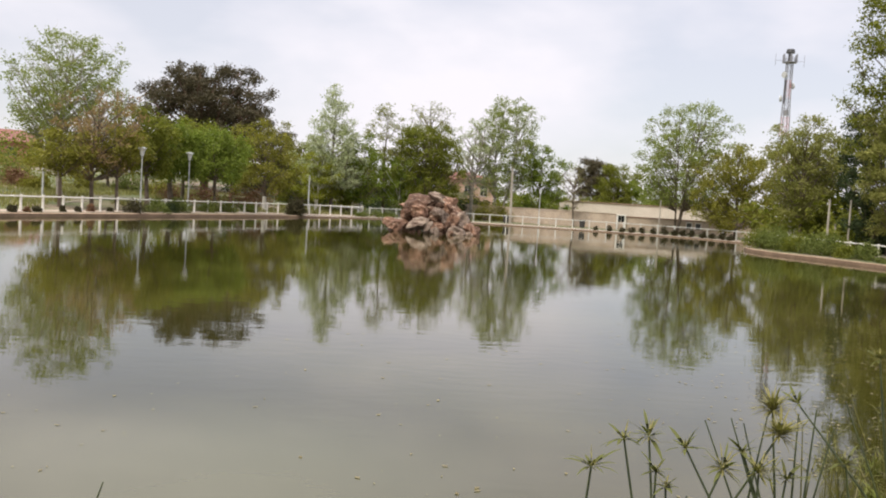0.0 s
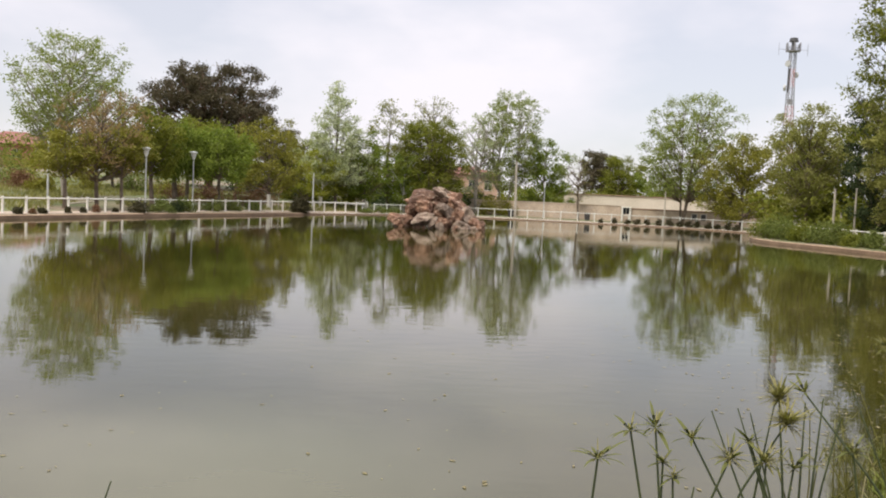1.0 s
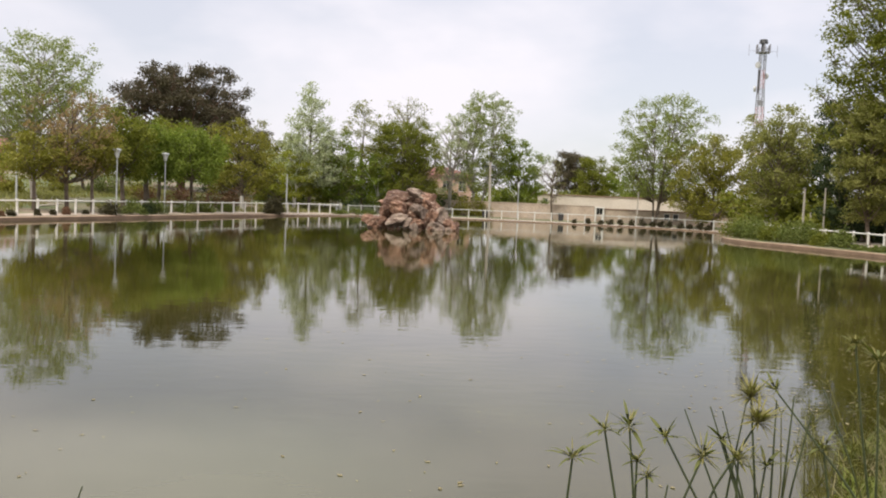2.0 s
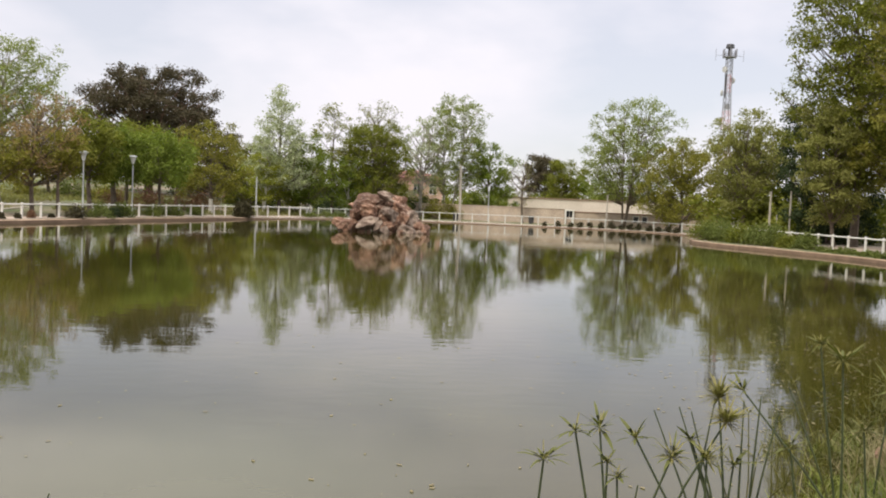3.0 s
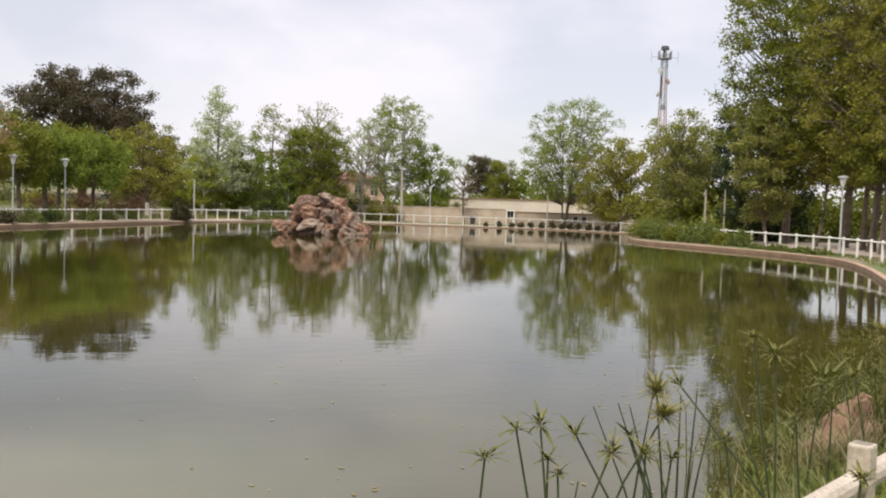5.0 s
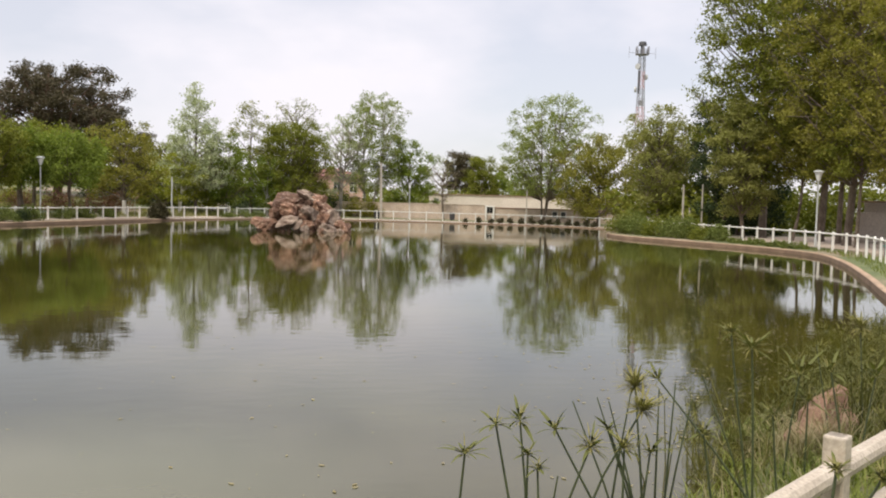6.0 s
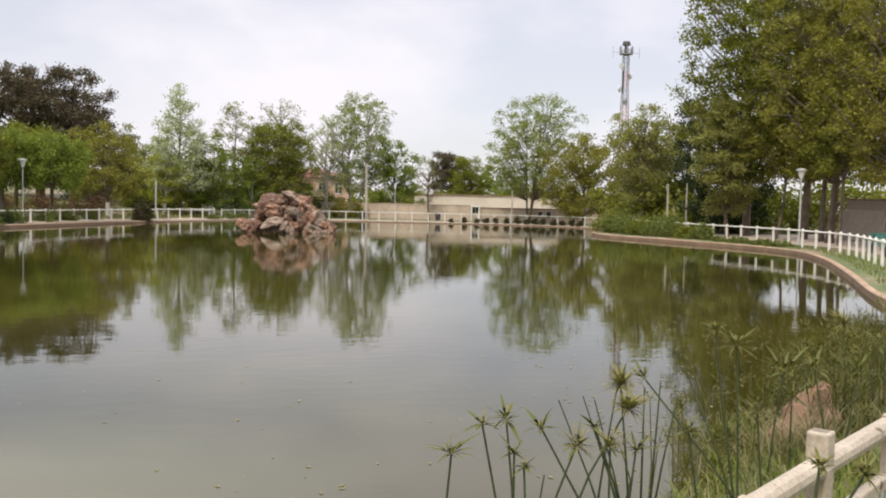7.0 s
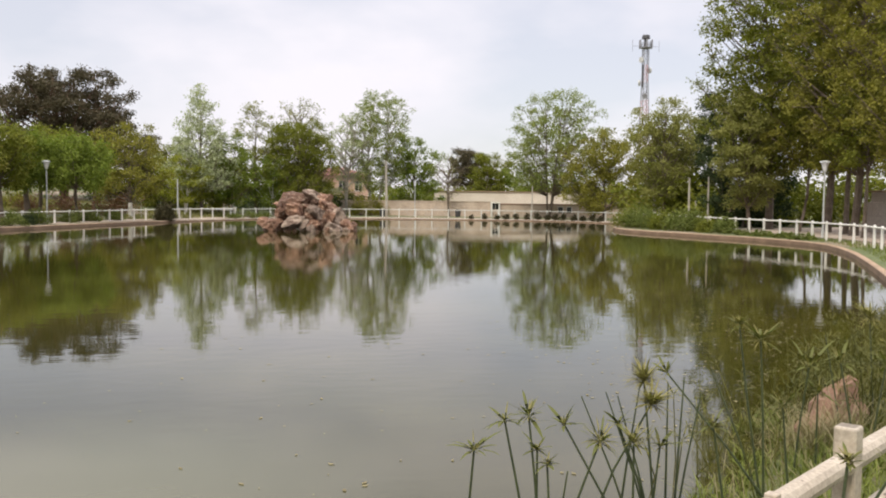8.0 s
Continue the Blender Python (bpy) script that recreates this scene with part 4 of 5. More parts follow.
def fallen_branch(x, y):
    root = tagged(empty("fallen_branch", x, y, ground_z(x, y) + 0.06, 25), "pale dry branch lying in the grass", "branch")
    bm = bmesh.new()
    add_tube(bm, [(-0.9, 0, 0), (-0.2, 0.05, 0.08), (0.5, 0, 0.16), (1.0, 0.1, 0.34)], [0.07, 0.06, 0.045, 0.02], 7)
    part("limb", bm, M_POLE, root)
    bm = bmesh.new()
    add_tube(bm, [(0.1, 0.03, 0.1), (0.5, 0.3, 0.3)], [0.03, 0.012], 6)
    part("twig", bm, M_POLE, root)


fallen_branch(-23.4, 57.4)


def wall_hatch(x, y, rz):
    root = tagged(empty("wall_hatch", x, y, 0.0, rz), "small dark hatch in the boundary wall", "hatch", "hatches in the boundary wall")
    bm = bmesh.new()
    add_box(bm, 0, 0, 1.0, 0.5, 0.06, 0.6, 0.01)
    part("door", bm, M_DARK, root)
    bm = bmesh.new()
    for dx, dz, sx, sz in ((-0.28, 1.0, 0.05, 0.7), (0.28, 1.0, 0.05, 0.7), (0, 1.33, 0.61, 0.05)):
        add_box(bm, dx, -0.01, dz, sx, 0.09, sz)
    part("frame", bm, M_WHITE, root)


wall_hatch(25.3, 91.02, -3)
wall_hatch(26.2, 90.94, -3)


# ---- trees of the park side ----
tree("plane_tree", "tall sparse plane tree in pale spring leaf", -27.6, 64.3, 12.5, 4.6, 7.8, "oval", L_SPRING, M_BARK_PALE, 280, 66, 0.65, 0.14, (0.5, 0), 0.19, seed=18, string=2, limb=0.75)
tree("plane_tree", "sparse tree with rusty seed clusters", -21.9, 55.8, 8.0, 2.6, 4.9, "round", L_RUST, M_BARK, 130, 34, 0.45, 0.13, (0.6, 0), 0.13, seed=12, string=2)
tree("young_tree", "low olive-green tree on the rise", -22.9, 53.3, 5.1, 2.7, 3.0, "oval", L_OLIVE, M_BARK, 50, 110, 0.45, 0.14, (0, 0), 0.12, seed=13)
tree("young_tree", "low olive-green tree with a dark stem", -20.6, 56.5, 5.6, 2.9, 3.2, "oval", L_OLIVE, M_BARK, 50, 100, 0.45, 0.14, (0, 0), 0.12, seed=14)
tree("willow", "dense green willow-like tree", -20.3, 61.4, 7.3, 3.2, 3.6, "oval", L_GREEN, M_BARK, 80, 150, 0.5, 0.15, (-0.3, 0), 0.16, seed=15, droop=0.7)
tree("willow", "bright green willow-like tree with drooping leaves", -19.7, 65.0, 6.4, 3.2, 3.1, "oval", L_BRIGHT, M_BARK, 70, 150, 0.45, 0.14, (0.3, 0), 0.2, seed=16, droop=0.9)
tree("willow", "broad bright green tree over the lawn", -16.9, 66.4, 6.4, 3.3, 4.6, "round", L_BRIGHT, M_BARK, 90, 150, 0.5, 0.15, (0, 0), 0.15, seed=17, droop=0.7)
tree("willow", "broad green tree behind the lamps", -20.2, 69.0, 7.2, 3.9, 5.0, "round", L_GREEN, M_BARK, 80, 140, 0.55, 0.16, (0, 0), 0.15, seed=18, droop=0.5)
tree("umbrella_pine", "great dark umbrella pine behind the park trees", -26.0, 97.0, 15.2, 5.8, 12.2, "round", L_PINE, M_PINEBARK, 300, 240, 0.95, 0.19, (0, 0), 0.4, stems=3, seed=8, flat=0.6, limb=1.2, rise=0.6)
tree("umbrella_pine", "dark pine beyond the trees", -17.4, 96.0, 8.9, 2.2, 4.6, "round", L_PINE, M_BARK, 70, 170, 0.6, 0.17, (0, 0), 0.2, seed=20)
tree("park_tree", "olive-brown leafy tree beside the fence", -14.9, 74.5, 7.7, 2.2, 4.9, "round", L_OLIVE, M_BARK, 90, 120, 0.55, 0.15, (0, 0), 0.14, seed=21, whitewash=1.3)
tree("park_tree", "rust-tinged leafy tree behind the path", -19.2, 80.5, 7.4, 3.2, 4.6, "round", L_OLIVE, M_BARK, 70, 120, 0.55, 0.16, (0, 0), 0.14, seed=22)

# ---- trees of the far side ----
tree("poplar", "slim pale poplar with silvery new leaves", -10.8, 86.3, 12.4, 3.2, 7.0, "cone", L_PALE, M_BARK, 230, 75, 0.55, 0.16, (-0.1, 0), 0.15, seed=31)
tree("young_tree", "yellow-green young tree beside the poplar", -12.0, 84.4, 6.2, 1.9, 3.5, "round", L_YELLOW, M_LIME, 60, 110, 0.5, 0.15, (0, 0), 0.1, seed=32, whitewash=1.4)
tree("young_tree", "green young tree under the poplar", -8.0, 87.6, 7.4, 1.8, 4.2, "oval", L_BRIGHT, M_BARK, 75, 110, 0.55, 0.15, (0, 0), 0.11, seed=33, whitewash=1.4)
tree("poplar", "sparse grey-green tree with dark branches", -6.1, 92.6, 11.4, 2.3, 5.6, "tall", L_GREY, M_BARK, 95, 70, 0.55, 0.16, (-0.2, 0), 0.15, seed=34)
tree("round_tree", "dense round-crowned green tree behind the island", -1.8, 91.6, 9.7, 1.7, 7.2, "round", L_GREEN, M_BARK, 260, 140, 0.6, 0.15, (-0.2, 0), 0.22, seed=35, string=2)
tree("poplar", "thin bare-topped tree behind the round crown", -1.9, 104.0, 13.6, 6.0, 5.6, "vase", L_GREY, M_BARK, 90, 28, 0.55, 0.17, (0, 0), 0.13, seed=36, limb=1.3)
tree("birch", "half-bare pale tree with white limbs", 3.0, 95.2, 11.2, 3.0, 5.2, "vase", L_PALE, M_BARK_PALE, 120, 30, 0.5, 0.15, (0.3, 0), 0.14, stems=2, seed=37, limb=1.7)
tree("plane_tree", "tall fresh green plane tree", 6.1, 97.0, 13.8, 3.4, 6.4, "oval", L_SPRING, M_BARK_PALE, 220, 80, 0.55, 0.15, (0.9, 0), 0.17, stems=2, seed=38, limb=0.9, string=2)
tree("park_tree", "green tree before the wall", 10.6, 97.9, 8.8, 1.4, 5.6, "round", L_BRIGHT, M_BARK, 100, 130, 0.6, 0.17, (0, 0), 0.15, seed=39)
tree("bare_tree", "small almost leafless tree by the wall", 13.7, 92.4, 6.8, 2.2, 3.2, "vase", L_GREY, M_BARK, 90, 3, 0.4, 0.12, (0, 0), 0.11, seed=40, limb=1.5)
tree("umbrella_pine", "small dark pine beyond the low building", 21.2, 124.0, 8.9, 4.4, 4.3, "umbrella", L_PINE, M_BARK, 60, 200, 0.6, 0.2, (-0.3, 0), 0.2, seed=41)
tree("park_tree", "green tree beyond the low building", 23.6, 119.0, 8.2, 3.0, 6.2, "round", L_GREEN, M_BARK, 80, 150, 0.65, 0.2, (0, 0), 0.15, seed=42)
tree("park_tree", "bright bushy tree beyond the low building", 27.3, 114.5, 5.9, 2.0, 6.0, "round", L_BRIGHT, M_BARK, 70, 150, 0.65, 0.2, (0, 0), 0.12, seed=43)

tree("young_tree", "yellow-green low tree behind the table", -9.6, 90.0, 6.0, 1.2, 4.6, "round", L_YELLOW, M_BARK, 70, 120, 0.55, 0.16, (0, 0), 0.1, seed=44)
tree("young_tree", "green low tree beside whitewashed trunks", -4.4, 89.9, 6.3, 1.3, 4.0, "round", L_BRIGHT, M_LIME, 70, 120, 0.55, 0.16, (0, 0), 0.1, seed=45, whitewash=1.5)
tree("park_tree", "dark green tree behind the poplar", -14.6, 92.0, 7.6, 1.2, 5.6, "round", L_GREEN, M_BARK, 80, 130, 0.6, 0.17, (0, 0), 0.14, seed=46)
tree("park_tree", "olive tree beyond the thicket", -22.8, 84.0, 7.0, 3.6, 6.0, "round", L_OLIVE, M_BARK, 80, 130, 0.6, 0.17, (0, 0), 0.14, seed=47)
tree("park_tree", "green tree high on the rise", -30.8, 82.0, 7.4, 3.8, 6.0, "round", L_GREEN, M_BARK, 80, 130, 0.6, 0.17, (0, 0), 0.14, seed=48)

# ---- trees of the grove side ----
tree("poplar", "tall open poplar behind the far fence", 23.6, 89.4, 13.2, 3.2, 9.0, "oval", L_SPRING, M_BARK, 300, 84, 0.7, 0.15, (0.9, 0), 0.15, stems=3, seed=51, limb=0.7, string=2)
tree("park_tree", "light olive-green tree by the boundary wall", 27.4, 83.0, 9.0, 1.4, 7.2, "round", L_OLIVE, M_BARK, 120, 160, 0.65, 0.17, (-0.3, 0), 0.16, seed=52)
tree("park_tree", "bright olive tree by the boundary wall", 30.6, 78.6, 8.6, 1.4, 6.4, "round", L_OLIVE, M_BARK, 100, 130, 0.6, 0.16, (0, 0), 0.15, seed=53)
tree("park_tree", "leafy tree with a clear dark stem", 27.2, 67.4, 10.3, 3.0, 5.2, "oval", L_GREY, M_BARK, 180, 95, 0.55, 0.14, (-0.2, 0), 0.13, seed=54, string=2)
tree("park_tree", "green tree behind the poles", 29.4, 70.8, 8.3, 2.0, 4.2, "round", L_GREEN, M_BARK, 80, 140, 0.55, 0.15, (0, 0), 0.13, seed=55)
tree("cypress", "dark narrow evergreen in the grove", 31.6, 68.6, 11.0, 1.5, 3.0, "tall", L_DARK, M_BARK, 90, 170, 0.5, 0.15, (0, 0), 0.16, seed=56)
tree("park_tree", "grey-green tree at the grove's edge", 27.4, 53.6, 9.4, 2.2, 4.3, "oval", L_GREY, M_BARK, 130, 150, 0.5, 0.13, (-0.2, 0), 0.12, seed=57)
tree("park_tree", "dark leafy tree in the grove", 30.2, 60.0, 9.8, 1.3, 5.4, "round", L_DARK, M_BARK, 110, 170, 0.6, 0.15, (0, 0), 0.15, seed=58)
tree("black_poplar", "towering green poplar of the grove", 29.4, 55.0, 18.6, 4.6, 7.4, "oval", L_GREEN, M_BARK, 340, 110, 0.7, 0.16, (-0.9, 0), 0.24, seed=59)
tree("black_poplar", "towering leafy poplar of the grove", 30.6, 50.2, 18.9, 4.8, 7.8, "oval", L_GREEN, M_BARK, 300, 110, 0.75, 0.16, (0.2, 0), 0.22, seed=60)
tree("black_poplar", "tall olive-leaved poplar of the grove", 29.4, 45.6, 18.2, 4.6, 7.6, "oval", L_OLIVE, M_BARK, 300, 110, 0.7, 0.15, (0.2, -0.4), 0.2, seed=61)
tree("black_poplar", "tall olive-leaved poplar near the benches", 27.8, 38.6, 16.5, 4.3, 7.4, "oval", L_OLIVE, M_BARK, 210, 160, 0.65, 0.13, (1.2, 0), 0.16, seed=62)
tree("black_poplar", "leaning slender poplar of the grove", 30.2, 47.6, 13.0, 4.6, 5.0, "oval", L_GREEN, M_BARK, 110, 130, 0.6, 0.14, (1.0, 0.4), 0.15, seed=63)
tree("black_poplar", "slender poplar by the grey wall", 31.4, 43.0, 12.5, 4.3, 5.0, "oval", L_OLIVE, M_BARK, 110, 130, 0.6, 0.14, (0.3, 0), 0.14, seed=64)
tree("black_poplar", "slender poplar before the grey shed", 30.0, 40.8, 13.5, 4.4, 4.8, "oval", L_GREEN, M_BARK, 100, 130, 0.6, 0.14, (0.2, 0), 0.13, seed=65)


tree("young_tree", "slim young tree with a straight dark stem", 29.0, 50.6, 9.0, 4.6, 3.6, "oval", L_OLIVE, M_BARK, 70, 110, 0.5, 0.14, (0.2, 0), 0.1, seed=66)
tree("young_tree", "slim young tree by the fence of the grove", 28.4, 43.2, 8.6, 4.8, 3.6, "oval", L_GREEN, M_BARK, 70, 110, 0.5, 0.14, (0.2, 0), 0.1, seed=67)
tree("young_tree", "slim young tree before the grey wall", 29.2, 37.2, 9.4, 4.8, 4.2, "oval", L_OLIVE, M_BARK, 70, 120, 0.5, 0.14, (0.2, 0), 0.1, seed=68)


# ---- far woods that close the view ----
def far_woods():
    rng = np.random.default_rng(77)
    cs, ss = [], []
    for a in np.arange(-52, 52, 0.5):
        d = rng.uniform(128, 150) if a < 6 else (rng.uniform(130, 150) if a < 21 else rng.uniform(70, 84))
        if 3 < a < 21:
            hgt = 3.2
        elif a < -21:
            hgt = 4.2
        elif a > 21:
            hgt = rng.uniform(2.4, 3.8)
        else:
            hgt = rng.uniform(3.8, 5.6)
        x, y = d * math.sin(radians(a)), d * math.cos(radians(a))
        for _ in range(7):
            cs.append((x + rng.normal() * 1.2, y + rng.normal() * 2, ground_z(x, y) + hgt * rng.random()))
            ss.append(rng.uniform(0.8, 1.3))
    v, f = leaf_cloud(rng, np.array(cs), np.array(ss), np.full(len(cs), 60), 0.34)
    tagged(link_mesh("far_woods", np_mesh("far_woods", v, f), L_GREEN), "distant belt of green trees and bushes", "woods", kind="stuff")
    # undergrowth between the park trees, its shade put into the dark leaf colour
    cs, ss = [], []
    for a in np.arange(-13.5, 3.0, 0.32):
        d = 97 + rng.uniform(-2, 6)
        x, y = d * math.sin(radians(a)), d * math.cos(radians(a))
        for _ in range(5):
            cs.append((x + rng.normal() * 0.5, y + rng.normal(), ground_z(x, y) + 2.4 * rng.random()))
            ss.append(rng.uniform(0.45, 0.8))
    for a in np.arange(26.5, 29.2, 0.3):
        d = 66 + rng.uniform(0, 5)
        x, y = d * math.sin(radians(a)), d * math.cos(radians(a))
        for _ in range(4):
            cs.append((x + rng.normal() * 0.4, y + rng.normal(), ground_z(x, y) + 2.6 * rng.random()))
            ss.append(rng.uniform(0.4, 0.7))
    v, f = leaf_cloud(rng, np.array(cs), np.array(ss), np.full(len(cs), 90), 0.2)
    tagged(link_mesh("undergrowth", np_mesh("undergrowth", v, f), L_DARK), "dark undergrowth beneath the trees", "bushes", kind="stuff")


far_woods()

# ---- shrubs on the banks ----
for i, (x, y, w) in enumerate([(-21.71, 45.09, 0.50), (-21.47, 46.17, 0.34), (-21.30, 46.95, 0.46), (-20.85, 48.97, 0.40), (-20.55, 50.30, 0.44), (-20.28, 51.54, 0.52), (-19.87, 53.41, 0.36)]):
    shrub("ball_shrub", "small dark clipped shrub on the park bank", x, y, w, w, w * 0.85, L_BUSHRED if i in (1, 5) else L_BALL, 1100, 0.07, 100 + i, group="clipped shrubs on the park bank")
for i, (x, y, w, h, m) in enumerate([(-18.79, 54.50, 1.00, 0.62, L_BALL),
                                     (-18.26, 56.73, 1.50, 0.72, L_SHRUB),
                                     (-17.85, 58.45, 0.90, 0.55, L_DARK),
                                     (-17.55, 59.70, 1.20, 0.75, L_SHRUB),
                                     (-16.62, 63.65, 1.20, 0.72, L_SHRUB),
                                     (-15.98, 66.35, 1.30, 0.74, L_SHRUB),
                                     (-15.15, 69.88, 1.20, 0.62, L_SHRUB)]):
    shrub("bank_shrub", "loose green shrub spilling over the kerb", x, y, w * 1.25, 1.2, h * 1.25, m, 1700, 0.09, 120 + i, group="loose shrubs on the park bank", round_=0.6)
shrub("ball_shrub", "large round dark clipped shrub at the fence gap", -11.95, 73.0, 1.55, 1.5, 1.25, L_BALL, 4600, 0.11, 140)
for i, (x, y) in enumerate([(-6.2, 84.3), (-5.0, 85.6), (-7.4, 82.6)]):
    shrub("bank_shrub", "low green shrub on the far bank", x, y, 2.0, 1.0, 0.6, L_SHRUB, 700, 0.1, 150 + i, round_=0.6)
for i, az in enumerate([9.85, 10.7, 11.5, 12.05, 12.7, 13.4, 14.1, 14.68, 15.2, 15.72, 16.4, 16.95, 17.55, 18.05]):
    a = radians(az)
    d = next(r for r in np.arange(70, 100, 0.1) if beyond_shore(r * math.sin(a), r * math.cos(a)) > 0.75)
    w = (0.75, 0.95, 0.85, 1.1, 1.05, 1.1, 1.35, 1.0, 1.15, 1.15, 1.05, 0.9, 1.15, 1.0)[i] * 0.66
    shrub("ball_shrub", "small round dark clipped shrub on the far bank", d * math.sin(a), d * math.cos(a), w, w, w * 0.9, L_BALL, 1000, 0.075, 160 + i, group="clipped shrubs on the far bank")
for i, (x, y, w, h) in enumerate([(21.65, 60.6, 2.5, 1.42), (22.2, 59.4, 2.7, 1.5), (22.4, 57.7, 2.5, 1.2), (22.6, 56.0, 2.3, 1.22), (22.9, 54.3, 2.0, 1.28), (23.4, 52.9, 2.0, 1.2), (23.6, 51.5, 1.6, 0.75), (24.0, 50.2, 1.4, 0.95)]):
    shrub("bed_shrub", "dense sprawling green shrub in the kerbed bed", x, y, w, 2.0, h, L_SHRUB if i % 3 else L_GREEN, 2900, 0.1, 180 + i, group="shrubs of the kerbed bed", round_=0.65)
for i, (x, y) in enumerate([(24.25, 48.0), (24.5, 46.2), (24.75, 44.4), (24.8, 42.6)]):
    shrub("ground_cover", "low mat of green leaves along the kerb", x, y, 2.2, 1.3, 0.3, L_SHRUB, 1300, 0.08, 190 + i, group="low mats along the kerb", round_=0.7)
for i, (x, y, w, h) in enumerate([(-19.5, 73.0, 3.5, 1.7), (-17.0, 74.5, 3.0, 1.9), (-22.0, 72.0, 2.8, 1.4), (-15.9, 77.0, 2.6, 1.7)]):
    shrub("dry_shrub", "reddish brown thicket on the rise", x, y, w, 2.0, h, L_BUSHRED, 1500, 0.12, 200 + i, round_=0.6)
for i, (x, y, w, h, m) in enumerate([(-36, 74, 4, 1.6, L_SHRUB), (-31, 76, 4, 1.8, L_OLIVE), (-28, 80, 4, 2.0, L_SHRUB), (-38, 80, 5, 2.2, L_OLIVE), (-43, 86, 6, 2.6, L_SHRUB), (-24.5, 78, 3, 1.4, L_OLIVE), (4.5, 94.4, 3.0, 1.9, L_OLIVE), (1.2, 94.6, 3, 1.8, L_SHRUB), (6.5, 95.2, 2.4, 1.6, L_OLIVE), (3.3, 99.5, 4.4, 3.4, L_OLIVE), (1.0, 101, 4.0, 3.2, L_SHRUB), (-34, 71, 3.4, 1.3, L_BUSHRED), (-31.5, 69, 2.6, 1.0, L_OLIVE)]):
    shrub("wild_shrub", "wild olive-green shrub on open ground", x, y, w, w * 0.7, h, m, 1800, 0.15, 220 + i, round_=0.5)


# ---- plants of the near bank ----
def blades(rng, xs, ys, zs, hgt, wid, lean=0.35):
    """Grass blades, three narrow faces each, bending to one side."""
    n = len(xs)
    th = rng.random(n) * 2 * np.pi
    h = hgt * rng.uniform(0.5, 1.4, n)
    d = np.stack([np.cos(th), np.sin(th)], 1) * (lean * h * rng.uniform(0.2, 1.6, n))[:, None]
    s = np.stack([-np.sin(th), np.cos(th)], 1) * wid * rng.uniform(0.6, 1.3, n)[:, None]
    rows = []
    for t, w in ((0, 1.0), (0.4, 0.85), (0.75, 0.55), (1.0, 0.06)):
        c = np.stack([xs + d[:, 0] * t * t, ys + d[:, 1] * t * t, zs + h * t * (1 - 0.15 * t)], 1)
        for k in (-1, 1):
            q = c.copy()
            q[:, :2] += s * w * k * 0.5
            rows.append(q)
    v = np.stack(rows, 1)
    base = np.arange(n)[:, None] * 8
    f = np.concatenate([base + np.array([[2 * k, 2 * k + 1, 2 * k + 3, 2 * k + 2]]) for k in range(3)])
    return v.reshape(-1, 3), f


def scatter(rng, n, box, ok):
    x0, y0, x1, y1 = box
    xs, ys = rng.uniform(x0, x1, n), rng.uniform(y0, y1, n)
    keep = np.array([ok(a, b) for a, b in zip(xs, ys)])
    xs, ys = xs[keep], ys[keep]
    return xs, ys, np.array([ground_z(a, b) for a, b in zip(xs, ys)]) - 0.02


RNG = np.random.default_rng(5)
_x, _y, _z = scatter(RNG, 70000, (-2, 2.0, 4.6, 16), lambda a, b: 0.1 + 0.5 * noise.noise(Vector((a * 2.2, b * 2.2, 7))) < beyond_shore(a, b) < 3.2 and (a - 2.37) * 0.634 - (b - 3.62) * 0.773 < 0.6)
_v, _f = blades(RNG, _x, _y, np.maximum(_z, -0.03), 0.14, 0.011, 1.15)
tagged(link_mesh("bank_grass", np_mesh("bank_grass", _v, _f), L_GRASS), "lush green grass on the near bank", "grass", kind="stuff")
_x, _y, _z = scatter(RNG, 50000, (4.0, 4.5, 12, 16), lambda a, b: -0.2 < beyond_shore(a, b) < 2.6 and (a - 2.37) * 0.634 - (b - 3.62) * 0.773 < 0.6 and noise.noise(Vector((a * 1.6, b * 1.6, 2))) > -0.12)
_v, _f = blades(RNG, _x, _y, np.maximum(_z, -0.03), 0.17, 0.016, 0.9)
tagged(link_mesh("bank_herbs", np_mesh("bank_herbs", _v, _f), L_HERB), "dark green herbs and coarse grass at the water's edge", "grass", kind="stuff")
_x, _y, _z = scatter(RNG, 2500, (2.2, 3.0, 9, 12), lambda a, b: 0.1 < beyond_shore(a, b) < 2.5 and (a - 2.37) * 0.634 - (b - 3.62) * 0.773 < 0.5)
_v, _f = blades(RNG, _x, _y, _z, 0.3, 0.01, 0.7)
tagged(link_mesh("dry_grass", np_mesh("dry_grass", _v, _f), L_DRY), "straw-coloured dry grass among the green", "grass", kind="stuff")
_x, _y = RNG.normal(4.2, 0.2, 420), RNG.normal(6.9, 0.2, 420)
_v, _f = blades(RNG, _x, _y, np.array([ground_z(a, b) for a, b in zip(_x, _y)]), 0.36, 0.008, 0.8)
tagged(link_mesh("dry_tuft", np_mesh("dry_tuft", _v, _f), L_DRY), "tuft of bleached grass hanging over the boulder", "grass", kind="stuff")
_x, _y, _z = scatter(RNG, 26000, (8, 10, 28, 48), lambda a, b: 0.5 < beyond_shore(a, b) < 1.9)
_v, _f = blades(RNG, _x, _y, _z, 0.16, 0.03)
tagged(link_mesh("verge_grass", np_mesh("verge_grass", _v, _f), L_GRASS), "mown green verge between kerb and fence", "grass", kind="stuff")
_x, _y, _z = scatter(RNG, 40000, (-48, 45, -8, 95), lambda a, b: 3.0 < beyond_shore(a, b) < 30 and noise.noise(Vector((a * 0.15, b * 0.15, 4))) > -0.1)
_v, _f = blades(RNG, _x, _y, _z, 0.3, 0.07)
